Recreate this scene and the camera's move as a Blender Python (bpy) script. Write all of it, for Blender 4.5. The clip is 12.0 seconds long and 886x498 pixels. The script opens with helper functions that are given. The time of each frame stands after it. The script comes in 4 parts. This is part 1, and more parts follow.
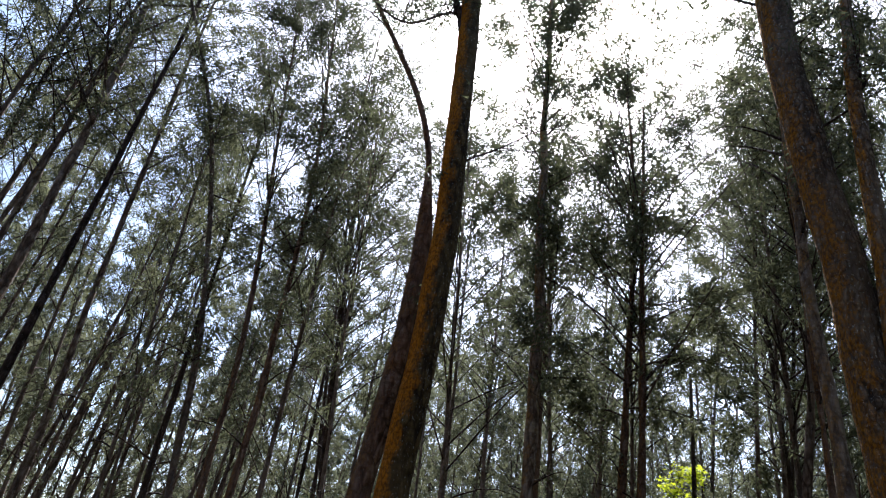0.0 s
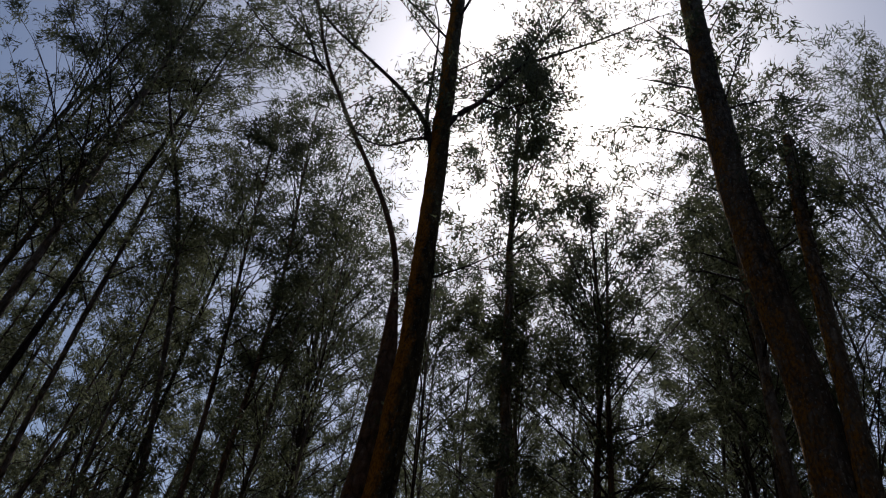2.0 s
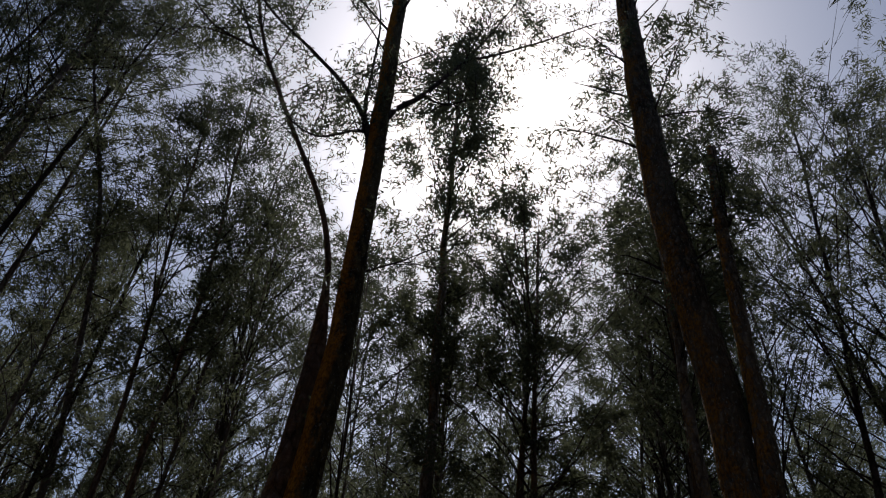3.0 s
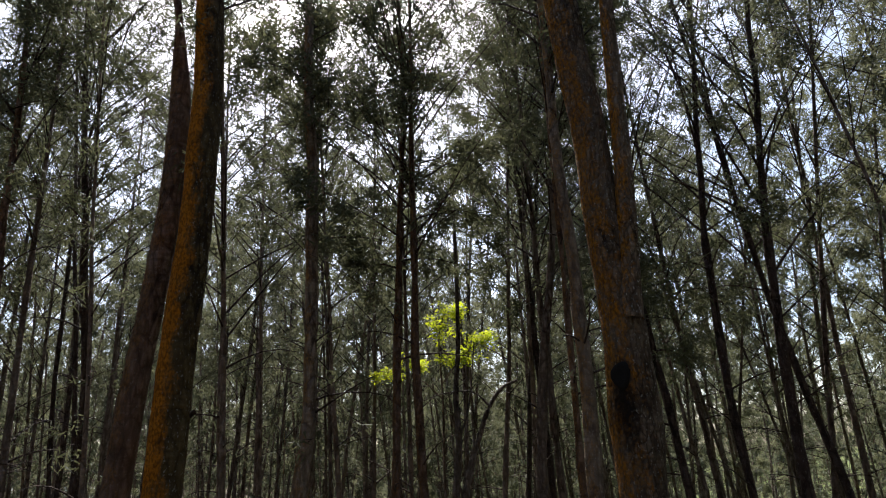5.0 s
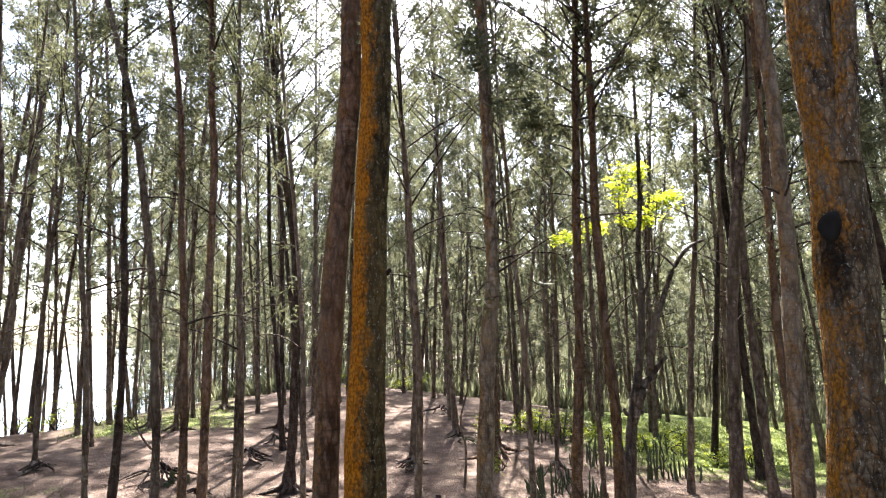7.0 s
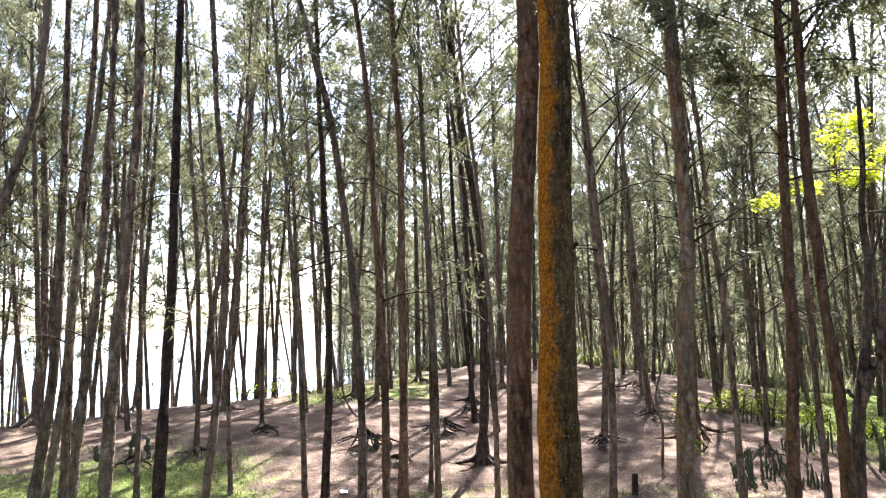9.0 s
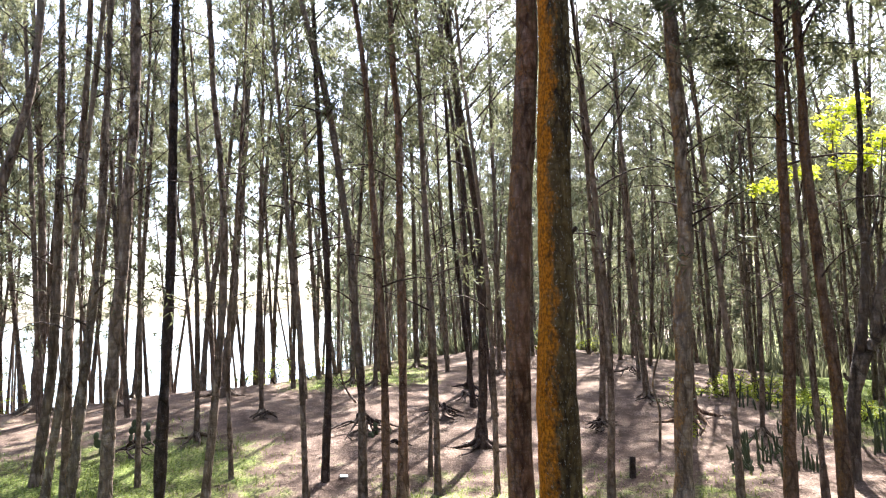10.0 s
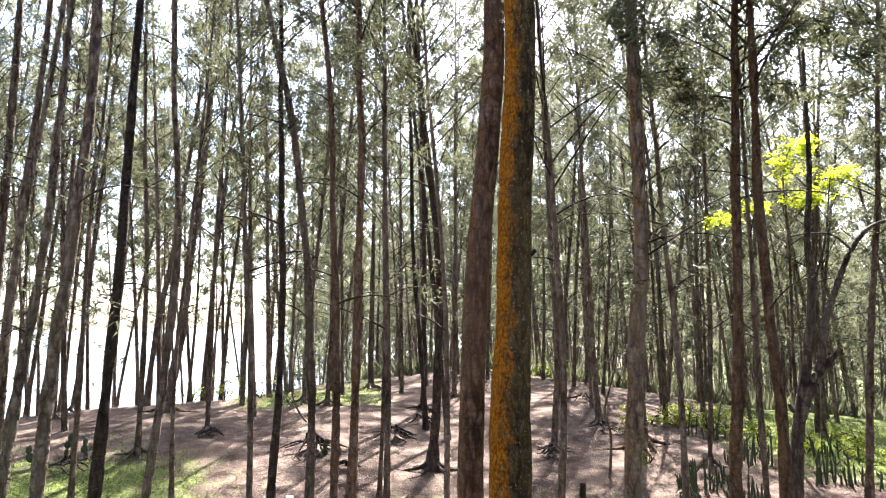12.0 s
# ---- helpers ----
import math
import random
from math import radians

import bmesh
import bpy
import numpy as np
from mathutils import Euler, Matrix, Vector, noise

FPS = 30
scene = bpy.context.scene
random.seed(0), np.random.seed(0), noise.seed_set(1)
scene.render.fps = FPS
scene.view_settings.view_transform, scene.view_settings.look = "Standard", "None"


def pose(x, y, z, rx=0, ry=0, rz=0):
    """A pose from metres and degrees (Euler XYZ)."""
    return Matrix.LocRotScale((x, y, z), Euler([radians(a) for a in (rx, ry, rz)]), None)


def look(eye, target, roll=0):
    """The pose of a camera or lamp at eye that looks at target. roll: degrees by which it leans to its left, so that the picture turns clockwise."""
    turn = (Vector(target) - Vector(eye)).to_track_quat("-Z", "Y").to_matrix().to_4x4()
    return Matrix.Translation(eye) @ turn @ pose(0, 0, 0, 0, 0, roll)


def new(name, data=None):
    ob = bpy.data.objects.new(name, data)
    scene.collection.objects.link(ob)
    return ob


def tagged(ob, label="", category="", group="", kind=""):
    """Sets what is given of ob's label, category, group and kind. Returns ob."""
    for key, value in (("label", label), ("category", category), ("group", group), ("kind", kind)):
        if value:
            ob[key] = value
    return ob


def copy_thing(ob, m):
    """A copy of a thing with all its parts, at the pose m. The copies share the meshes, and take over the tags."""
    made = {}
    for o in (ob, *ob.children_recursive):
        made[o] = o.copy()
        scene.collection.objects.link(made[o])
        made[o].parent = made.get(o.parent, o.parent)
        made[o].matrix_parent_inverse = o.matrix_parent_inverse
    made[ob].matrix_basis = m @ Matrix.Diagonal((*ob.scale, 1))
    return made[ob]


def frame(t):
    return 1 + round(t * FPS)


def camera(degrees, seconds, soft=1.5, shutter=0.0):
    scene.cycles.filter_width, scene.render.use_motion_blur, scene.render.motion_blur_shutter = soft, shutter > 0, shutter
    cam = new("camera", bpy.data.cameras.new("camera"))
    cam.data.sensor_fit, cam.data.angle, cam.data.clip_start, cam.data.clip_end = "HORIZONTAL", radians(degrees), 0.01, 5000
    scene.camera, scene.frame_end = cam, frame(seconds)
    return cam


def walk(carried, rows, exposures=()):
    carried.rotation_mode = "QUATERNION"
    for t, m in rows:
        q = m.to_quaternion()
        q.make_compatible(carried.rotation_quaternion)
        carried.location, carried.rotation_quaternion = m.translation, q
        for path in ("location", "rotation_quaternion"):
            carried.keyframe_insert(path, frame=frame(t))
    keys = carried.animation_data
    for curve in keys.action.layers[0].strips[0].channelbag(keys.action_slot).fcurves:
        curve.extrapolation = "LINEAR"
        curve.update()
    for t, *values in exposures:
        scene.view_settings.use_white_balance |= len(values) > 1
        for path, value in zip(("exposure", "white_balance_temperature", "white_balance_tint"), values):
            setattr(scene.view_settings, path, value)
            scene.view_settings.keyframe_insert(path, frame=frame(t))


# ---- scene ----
cam = camera(67.8, 12.0, soft=1.1)
walk(cam, [
    (0.0, pose(0.083, 0.099, 1.589, 120.54, -7.97, -3.72)),
    (0.5, pose(0.071, 0.139, 1.604, 124.36, -7.77, -4.62)),
    (1.0, pose(0.094, 0.149, 1.592, 126.40, -7.58, -4.53)),
    (1.5, pose(0.099, 0.153, 1.570, 129.12, -7.50, -4.93)),
    (2.0, pose(0.106, 0.148, 1.556, 131.53, -7.41, -6.83)),
    (2.5, pose(0.120, 0.133, 1.564, 131.17, -7.34, -7.78)),
    (2.7, pose(0.137, 0.149, 1.558, 131.72, -6.76, -9.31)),
    (4.3, pose(-0.026, 0.023, 1.705, 121.03, 1.90, -24.20)),
    (4.5, pose(-0.030, 0.035, 1.711, 116.45, 2.25, -23.45)),
    (5.0, pose(-0.072, 0.082, 1.728, 108.15, 2.77, -21.26)),
    (5.5, pose(-0.069, 0.096, 1.707, 104.75, 2.93, -18.92)),
    (6.0, pose(-0.060, 0.113, 1.683, 101.94, 2.62, -15.87)),
    (6.5, pose(-0.091, 0.110, 1.664, 99.48, 2.07, -11.34)),
    (7.0, pose(-0.110, 0.112, 1.652, 97.47, 1.80, -6.15)),
    (7.5, pose(-0.137, 0.122, 1.646, 96.97, 1.79, -0.34)),
    (7.7, pose(-0.150, 0.142, 1.655, 96.62, 1.77, 1.51)),
    (9.3, pose(-0.163, 0.165, 1.642, 95.94, 2.31, 10.21)),
    (9.5, pose(-0.183, 0.156, 1.638, 95.92, 2.32, 10.33)),
    (10.0, pose(-0.178, 0.155, 1.634, 94.79, 2.45, 9.31)),
    (10.5, pose(-0.182, 0.147, 1.622, 94.51, 2.20, 7.83)),
    (11.0, pose(-0.173, 0.162, 1.623, 94.56, 2.02, 7.38)),
    (11.5, pose(-0.177, 0.160, 1.619, 94.91, 1.45, 6.85)),
    (12.0, pose(-0.178, 0.196, 1.603, 96.63, 0.45, 5.60)),
], exposures=[(0.0, 1.45, 5600, 10), (0.5, 0.6, 5600, 10), (1.0, -0.05, 5600, 10), (1.5, -0.5, 5650, 10), (2.7, -0.75, 5700, 10), (4.3, -0.85, 5850, 10), (4.6, -0.25, 6000, 10), (5.0, 1.1, 6100, 10), (5.5, 1.95, 6200, 10), (6.5, 2.85, 6200, 11), (7.5, 3.2, 6100, 12), (12.0, 3.2, 6000, 12)])

# ---- light ----
SUN_AZ, SUN_EL = radians(12.1), radians(53.8)
world = bpy.data.worlds.new("sky")
scene.world = world
world.use_nodes = True
wn = world.node_tree.nodes
sky = wn.new("ShaderNodeTexSky")
sky.sky_type = "NISHITA"
sky.sun_disc = False
sky.sun_elevation, sky.sun_rotation = SUN_EL, SUN_AZ
sky.air_density, sky.dust_density, sky.ozone_density = 1.0, 3.0, 1.0
world.node_tree.links.new(sky.outputs[0], wn["Background"].inputs[0])
wn["Background"].inputs[1].default_value = 0.11
sun_data = bpy.data.lights.new("sun", "SUN")
sun_data.energy, sun_data.angle, sun_data.color = 5.0, radians(0.6), (1.0, 0.95, 0.86)
sun = new("sun", sun_data)
sun_way = Vector((math.sin(SUN_AZ) * math.cos(SUN_EL), math.cos(SUN_AZ) * math.cos(SUN_EL), math.sin(SUN_EL)))
sun.matrix_world = look(sun_way * 60, (0, 0, 0))


# ---- materials ----
def shader(name, rough=0.85, spec=0.25):
    m = bpy.data.materials.new(name)
    m.use_nodes = True
    n = m.node_tree.nodes
    b = n["Principled BSDF"]
    b.inputs["Roughness"].default_value = rough
    b.inputs["Specular IOR Level"].default_value = spec
    return m, n, m.node_tree.links, b


def tex(n, l, kind, scale, stretch=(1, 1, 1), detail=4.0, source="Object"):
    c = n.new("ShaderNodeTexCoord")
    mp = n.new("ShaderNodeMapping")
    mp.inputs["Scale"].default_value = stretch
    l.new(c.outputs[source], mp.inputs[0])
    t = n.new(kind)
    t.inputs["Scale"].default_value = scale
    if "Detail" in t.inputs:
        t.inputs["Detail"].default_value = detail
    l.new(mp.outputs[0], t.inputs["Vector"])
    return t


def ramp(n, l, source, *stops):
    r = n.new("ShaderNodeValToRGB")
    while len(r.color_ramp.elements) < len(stops):
        r.color_ramp.elements.new(0.5)
    for e, (p, c) in zip(r.color_ramp.elements, stops):
        e.position = p
        e.color = (c, c, c, 1) if isinstance(c, (int, float)) else (*c, 1)
    l.new(source, r.inputs[0])
    return r.outputs[0]


def mix(n, l, fac, a, b, kind="MIX"):
    x = n.new("ShaderNodeMix")
    x.data_type, x.blend_type = "RGBA", kind
    for sock, v in ((x.inputs[0], fac), (x.inputs[6], a), (x.inputs[7], b)):
        if hasattr(v, "is_linked"):
            l.new(v, sock)
        elif isinstance(v, (int, float)):
            sock.default_value = v
        else:
            sock.default_value = (*v, 1)
    return x.outputs[2]


def calc(n, l, op, a, b):
    x = n.new("ShaderNodeMath")
    x.operation = op
    for sock, v in ((x.inputs[0], a), (x.inputs[1], b)):
        if hasattr(v, "is_linked"):
            l.new(v, sock)
        else:
            sock.default_value = v
    return x.outputs[0]


def bumped(n, l, b, height, strength, distance):
    u = n.new("ShaderNodeBump")
    u.inputs["Strength"].default_value, u.inputs["Distance"].default_value = strength, distance
    l.new(height, u.inputs["Height"])
    l.new(u.outputs[0], b.inputs["Normal"])


def bark(name, dark, mid, light, lichen=None, side=(-1, -0.2, 0), amount=0.0, speck=0.15, plates=9.0, bump=0.9, hold=0.22, stain=None, patchy=0.55):
    """Bark: furrowed plates, pale flecks, and lichen that favours one weather side."""
    m, n, l, b = shader(name, 0.9, 0.15)
    grain = tex(n, l, "ShaderNodeTexNoise", 22, (1, 1, 0.3), 9)
    plate = tex(n, l, "ShaderNodeTexVoronoi", plates, (1, 1, 0.42))
    plate.feature = "DISTANCE_TO_EDGE"
    wide = tex(n, l, "ShaderNodeTexNoise", 2.2, (1, 1, 0.5), 3)
    fleck = tex(n, l, "ShaderNodeTexNoise", 60, (1, 1, 0.6), 2)
    info = n.new("ShaderNodeObjectInfo")
    col = ramp(n, l, grain.outputs[0], (0.38, dark), (0.5, mid), (0.63, light))
    ring = tex(n, l, "ShaderNodeTexNoise", 7, (1, 1, 4.0), 8)
    col = mix(n, l, ramp(n, l, ring.outputs[0], (0.40, 0.4), (0.52, 0.0)), col, tuple(c * 0.8 for c in dark))
    col = mix(n, l, ramp(n, l, plate.outputs["Distance"], (0.0, 0.75), (0.07, 0.0)), col, tuple(c * 0.45 for c in dark))
    col = mix(n, l, ramp(n, l, wide.outputs[0], (0.42, 0.0), (0.68, 0.6)), col, light, "MIX")
    col = mix(n, l, ramp(n, l, fleck.outputs[0], (0.62, 0.0), (0.72, speck)), col, (0.5, 0.48, 0.42))
    if lichen:
        geo = n.new("ShaderNodeNewGeometry")
        dot = n.new("ShaderNodeVectorMath")
        dot.operation = "DOT_PRODUCT"
        dot.inputs[1].default_value = Vector(side).normalized()
        l.new(geo.outputs["Normal"], dot.inputs[0])
        spread = tex(n, l, "ShaderNodeTexNoise", 11, (1, 1, 0.5), 9)
        v = calc(n, l, "ADD", calc(n, l, "MULTIPLY", dot.outputs["Value"], hold), spread.outputs[0])
        fine = tex(n, l, "ShaderNodeTexNoise", 55, (1, 1, 0.6), 6)
        v = calc(n, l, "ADD", v, calc(n, l, "MULTIPLY", calc(n, l, "SUBTRACT", fine.outputs[0], 0.5), patchy))
        fac = ramp(n, l, v, (0.52 - amount, 0.0), (0.86 - amount, 0.92))
        tone = mix(n, l, ramp(n, l, fine.outputs[0], (0.40, 0.0), (0.58, 1.0)), tuple(c * 0.45 for c in lichen), lichen)
        col = mix(n, l, fac, col, tone)
    if stain:  # char that has run down from a hollow at this place on the trunk
        place = tex(n, l, "ShaderNodeTexNoise", 26, detail=5)
        sub = n.new("ShaderNodeVectorMath")
        sub.operation = "SUBTRACT"
        sub.inputs[1].default_value = stain
        l.new(place.inputs["Vector"].links[0].from_socket, sub.inputs[0])
        mul = n.new("ShaderNodeVectorMath")
        mul.operation = "MULTIPLY"
        mul.inputs[1].default_value = (11.0, 8.0, 2.7)
        l.new(sub.outputs[0], mul.inputs[0])
        ln = n.new("ShaderNodeVectorMath")
        ln.operation = "LENGTH"
        l.new(mul.outputs[0], ln.inputs[0])
        v = calc(n, l, "ADD", ln.outputs["Value"], calc(n, l, "MULTIPLY", calc(n, l, "SUBTRACT", place.outputs[0], 0.5), 1.3))
        col = mix(n, l, ramp(n, l, v, (0.35, 0.93), (0.75, 0.45), (1.0, 0.0)), col, (0.012, 0.010, 0.009))
    hsv = n.new("ShaderNodeHueSaturation")
    l.new(calc(n, l, "ADD", calc(n, l, "MULTIPLY", info.outputs["Random"], 0.5), 0.75), hsv.inputs["Value"])
    l.new(col, hsv.inputs["Color"])
    l.new(hsv.outputs[0], b.inputs["Base Color"])
    h = calc(n, l, "ADD", calc(n, l, "ADD", grain.outputs[0], ring.outputs[0]), calc(n, l, "MULTIPLY", ramp(n, l, plate.outputs["Distance"], (0.0, 0.0), (0.12, 1.0)), 0.7))
    bumped(n, l, b, h, bump, 0.035)
    return m


def leaf(name, dark, light, through_colour, share=0.4, rough=0.6, dry=None):
    """Foliage: reflects green, and lets a yellower light through."""
    m, n, l, b = shader(name, rough, 0.2)
    geo = n.new("ShaderNodeNewGeometry")
    info = n.new("ShaderNodeObjectInfo")
    pos = tex(n, l, "ShaderNodeTexNoise", 0.9, detail=2)
    v = calc(n, l, "ADD", calc(n, l, "MULTIPLY", geo.outputs["Random Per Island"], 0.45), calc(n, l, "MULTIPLY", info.outputs["Random"], 0.25))
    v = calc(n, l, "ADD", v, calc(n, l, "MULTIPLY", pos.outputs[0], 0.4))
    stops = [(0.15, dark), (0.72, light)] + ([(0.98, dry)] if dry else [])
    col = ramp(n, l, v, *stops)
    l.new(col, b.inputs["Base Color"])
    tr = n.new("ShaderNodeBsdfTranslucent")
    l.new(mix(n, l, v, tuple(c * 0.6 for c in through_colour), through_colour), tr.inputs[0])
    mx = n.new("ShaderNodeMixShader")
    mx.inputs[0].default_value = share
    l.new(b.outputs[0], mx.inputs[1])
    l.new(tr.outputs[0], mx.inputs[2])
    l.new(mx.outputs[0], n["Material Output"].inputs[0])
    return m


BARK = bark("grove_bark", (0.070, 0.048, 0.036), (0.150, 0.105, 0.081), (0.250, 0.195, 0.157))
BARK_RED = bark("reddish_bark", (0.062, 0.036, 0.024), (0.135, 0.081, 0.056), (0.216, 0.144, 0.107), (0.24, 0.12, 0.04), amount=-0.06)
BARK_PALE = bark("pale_bark", (0.081, 0.056, 0.044), (0.180, 0.135, 0.104), (0.288, 0.230, 0.180), (0.30, 0.16, 0.05), amount=-0.06, speck=0.35)
BARK_ORANGE = bark("lichen_bark", (0.045, 0.031, 0.018), (0.099, 0.068, 0.027), (0.163, 0.117, 0.054), (0.60, 0.215, 0.008), side=(-1, -0.05, 0), amount=0.03, speck=0.55, bump=1.0, hold=0.55, patchy=0.30)
BARK_PLATED = bark("plated_bark", (0.062, 0.045, 0.034), (0.156, 0.110, 0.075), (0.281, 0.219, 0.163), (0.46, 0.19, 0.015), side=(-1, 0.35, 0), amount=0.02, speck=0.85, plates=20.0, bump=1.0, hold=0.26, stain=(-0.070, -0.161, 2.572))
BARK_DARK = bark("dark_bark", (0.025, 0.017, 0.014), (0.054, 0.036, 0.030), (0.094, 0.068, 0.058))
DEADWOOD = bark("dead_wood", (0.045, 0.036, 0.031), (0.099, 0.076, 0.062), (0.180, 0.149, 0.126), speck=0.1)
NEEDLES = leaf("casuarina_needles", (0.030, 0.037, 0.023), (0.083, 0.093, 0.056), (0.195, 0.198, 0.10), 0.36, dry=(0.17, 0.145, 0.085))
# same needles, paler: the hazy brightness of distance is put into the colour
NEEDLES_FAR_HAZED = leaf("casuarina_needles_far_hazed", (0.038, 0.048, 0.032), (0.112, 0.124, 0.080), (0.265, 0.265, 0.145), 0.40, dry=(0.18, 0.155, 0.09))
LEAVES = leaf("broad_leaves", (0.09, 0.15, 0.015), (0.16, 0.24, 0.02), (0.62, 0.68, 0.03), 0.62, 0.45)
SHRUB = leaf("shrub_leaves", (0.08, 0.12, 0.015), (0.15, 0.20, 0.03), (0.47, 0.52, 0.04), 0.5, 0.5)
GRASS = leaf("grass_blades", (0.055, 0.09, 0.018), (0.125, 0.16, 0.042), (0.27, 0.33, 0.055), 0.4)
LITTER = leaf("needle_litter", (0.09, 0.06, 0.042), (0.24, 0.175, 0.13), (0.2, 0.14, 0.08), 0.1, 0.9)


def ground_material():
    m, n, l, b = shader("sandy_soil", 0.95, 0.1)
    big = tex(n, l, "ShaderNodeTexNoise", 0.55, detail=5)
    mid = tex(n, l, "ShaderNodeTexNoise", 4.0, detail=6)
    fine = tex(n, l, "ShaderNodeTexNoise", 38, (1, 0.5, 1), 6)
    soil = ramp(n, l, mid.outputs[0], (0.36, (0.055, 0.037, 0.029)), (0.5, (0.110, 0.077, 0.061)), (0.64, (0.180, 0.132, 0.106)))
    soil = mix(n, l, ramp(n, l, fine.outputs[0], (0.42, 0.75), (0.56, 0.0)), soil, (0.056, 0.036, 0.028))
    soil = mix(n, l, ramp(n, l, big.outputs[0], (0.45, 0.0), (0.7, 0.45)), soil, (0.180, 0.130, 0.098))
    moss = ramp(n, l, fine.outputs[0], (0.38, (0.040, 0.058, 0.013)), (0.62, (0.16, 0.19, 0.05)))
    att = n.new("ShaderNodeAttribute")
    att.attribute_name = "moss"
    v = calc(n, l, "ADD", att.outputs["Fac"], calc(n, l, "MULTIPLY", calc(n, l, "SUBTRACT", mid.outputs[0], 0.5), 1.35))
    l.new(mix(n, l, ramp(n, l, v, (0.38, 0.0), (0.72, 0.9)), soil, moss), b.inputs["Base Color"])
    bumped(n, l, b, calc(n, l, "ADD", fine.outputs[0], mid.outputs[0]), 0.7, 0.03)
    return m


def plain(name, colour, rough, scale=20.0, vary=0.25):
    m, n, l, b = shader(name, rough, 0.3)
    t = tex(n, l, "ShaderNodeTexNoise", scale, detail=5)
    l.new(mix(n, l, t.outputs[0], tuple(c * (1 - vary) for c in colour), tuple(min(1, c * (1 + vary)) for c in colour)), b.inputs["Base Color"])
    bumped(n, l, b, t.outputs[0], 0.3, 0.01)
    return m


SOIL = ground_material()
CACTUS = plain("cactus_skin", (0.06, 0.075, 0.04), 0.7, 12, 0.5)
PAPER = plain("paper", (0.8, 0.8, 0.79), 0.6, 30, 0.05)
# near-black: char, with the shade inside the hollow put into the colour
HOLLOW_BLACK = plain("charred_hollow_shade", (0.012, 0.010, 0.009), 0.95, 30, 0.5)
WATER, _n, _l, _b = shader("sea_water", 0.12, 0.5)
_b.inputs["Base Color"].default_value = (0.10, 0.14, 0.16, 1)
_w = tex(_n, _l, "ShaderNodeTexNoise", 0.6, (1, 2.5, 1), 5)
bumped(_n, _l, _b, _w.outputs[0], 0.5, 0.3)


# ---- mesh helpers ----
def mesh(name, verts, faces, material, smooth=True):
    me = bpy.data.meshes.new(name)
    if isinstance(faces, np.ndarray):
        k = faces.shape[1]
        me.vertices.add(len(verts))
        me.vertices.foreach_set("co", np.ascontiguousarray(verts, np.float32).ravel())
        me.loops.add(faces.size)
        me.loops.foreach_set("vertex_index", np.ascontiguousarray(faces, np.int32).ravel())
        me.polygons.add(len(faces))
        me.polygons.foreach_set("loop_start", np.arange(0, faces.size, k, dtype=np.int32))
        me.update(calc_edges=True)
    else:
        me.from_pydata(verts, [], faces)
    if smooth:
        me.polygons.foreach_set("use_smooth", [True] * len(me.polygons))
    me.materials.append(material)
    return me


def part(name, me, parent, label=""):
    ob = new(name, me)
    ob.parent = parent
    return tagged(ob, label)


def smooth_line(points, steps):
    """A Catmull-Rom line through points, with that many steps a piece."""
    p = np.array(points, float)
    q = np.vstack([2 * p[0] - p[1], p, 2 * p[-1] - p[-2]])
    out = []
    for i in range(1, len(q) - 2):
        for s in range(steps):
            t = s / steps
            out.append(0.5 * (2 * q[i] + (q[i + 1] - q[i - 1]) * t + (2 * q[i - 1] - 5 * q[i] + 4 * q[i + 1] - q[i + 2]) * t * t
                              + (3 * q[i] - q[i - 1] - 3 * q[i + 1] + q[i + 2]) * t ** 3))
    out.append(p[-1])
    return np.array(out)


def tube(line, radii, sides, rng=None, rough=0.0, cap=True):
    """Rings round a line: vertices and faces (triangles and quads as quads)."""
    line = np.asarray(line, float)
    n = len(line)
    d = np.gradient(line, axis=0)
    d /= np.linalg.norm(d, axis=1)[:, None] + 1e-9
    ref = np.where(np.abs(d[:, 2:3]) > 0.9, np.array([[1.0, 0, 0]]), np.array([[0, 0, 1.0]]))
    u = np.cross(d, ref)
    u /= np.linalg.norm(u, axis=1)[:, None] + 1e-9
    v = np.cross(d, u)
    a = np.linspace(0, 2 * np.pi, sides, endpoint=False)
    r = np.asarray(radii, float)[:, None] * np.ones((n, sides))
    if rng is not None and rough:
        r = r * (1 + rough * rng.normal(size=(n, sides)))
    verts = line[:, None] + r[..., None] * (np.cos(a)[None, :, None] * u[:, None] + np.sin(a)[None, :, None] * v[:, None])
    i, j = np.meshgrid(np.arange(n - 1), np.arange(sides), indexing="ij")
    k = (j + 1) % sides
    f = np.stack([i * sides + j, i * sides + k, (i + 1) * sides + k, (i + 1) * sides + j], -1).reshape(-1, 4)
    verts = verts.reshape(-1, 3)
    return verts, f


class Heap:
    """Gathers pieces into one mesh."""

    def __init__(self):
        self.v, self.f, self.n = [], [], 0

    def add(self, v, f):
        self.v.append(v)
        self.f.append(f + self.n)
        self.n += len(v)

    def mesh(self, name, material, smooth=True):
        return mesh(name, np.vstack(self.v), np.vstack(self.f), material, smooth)


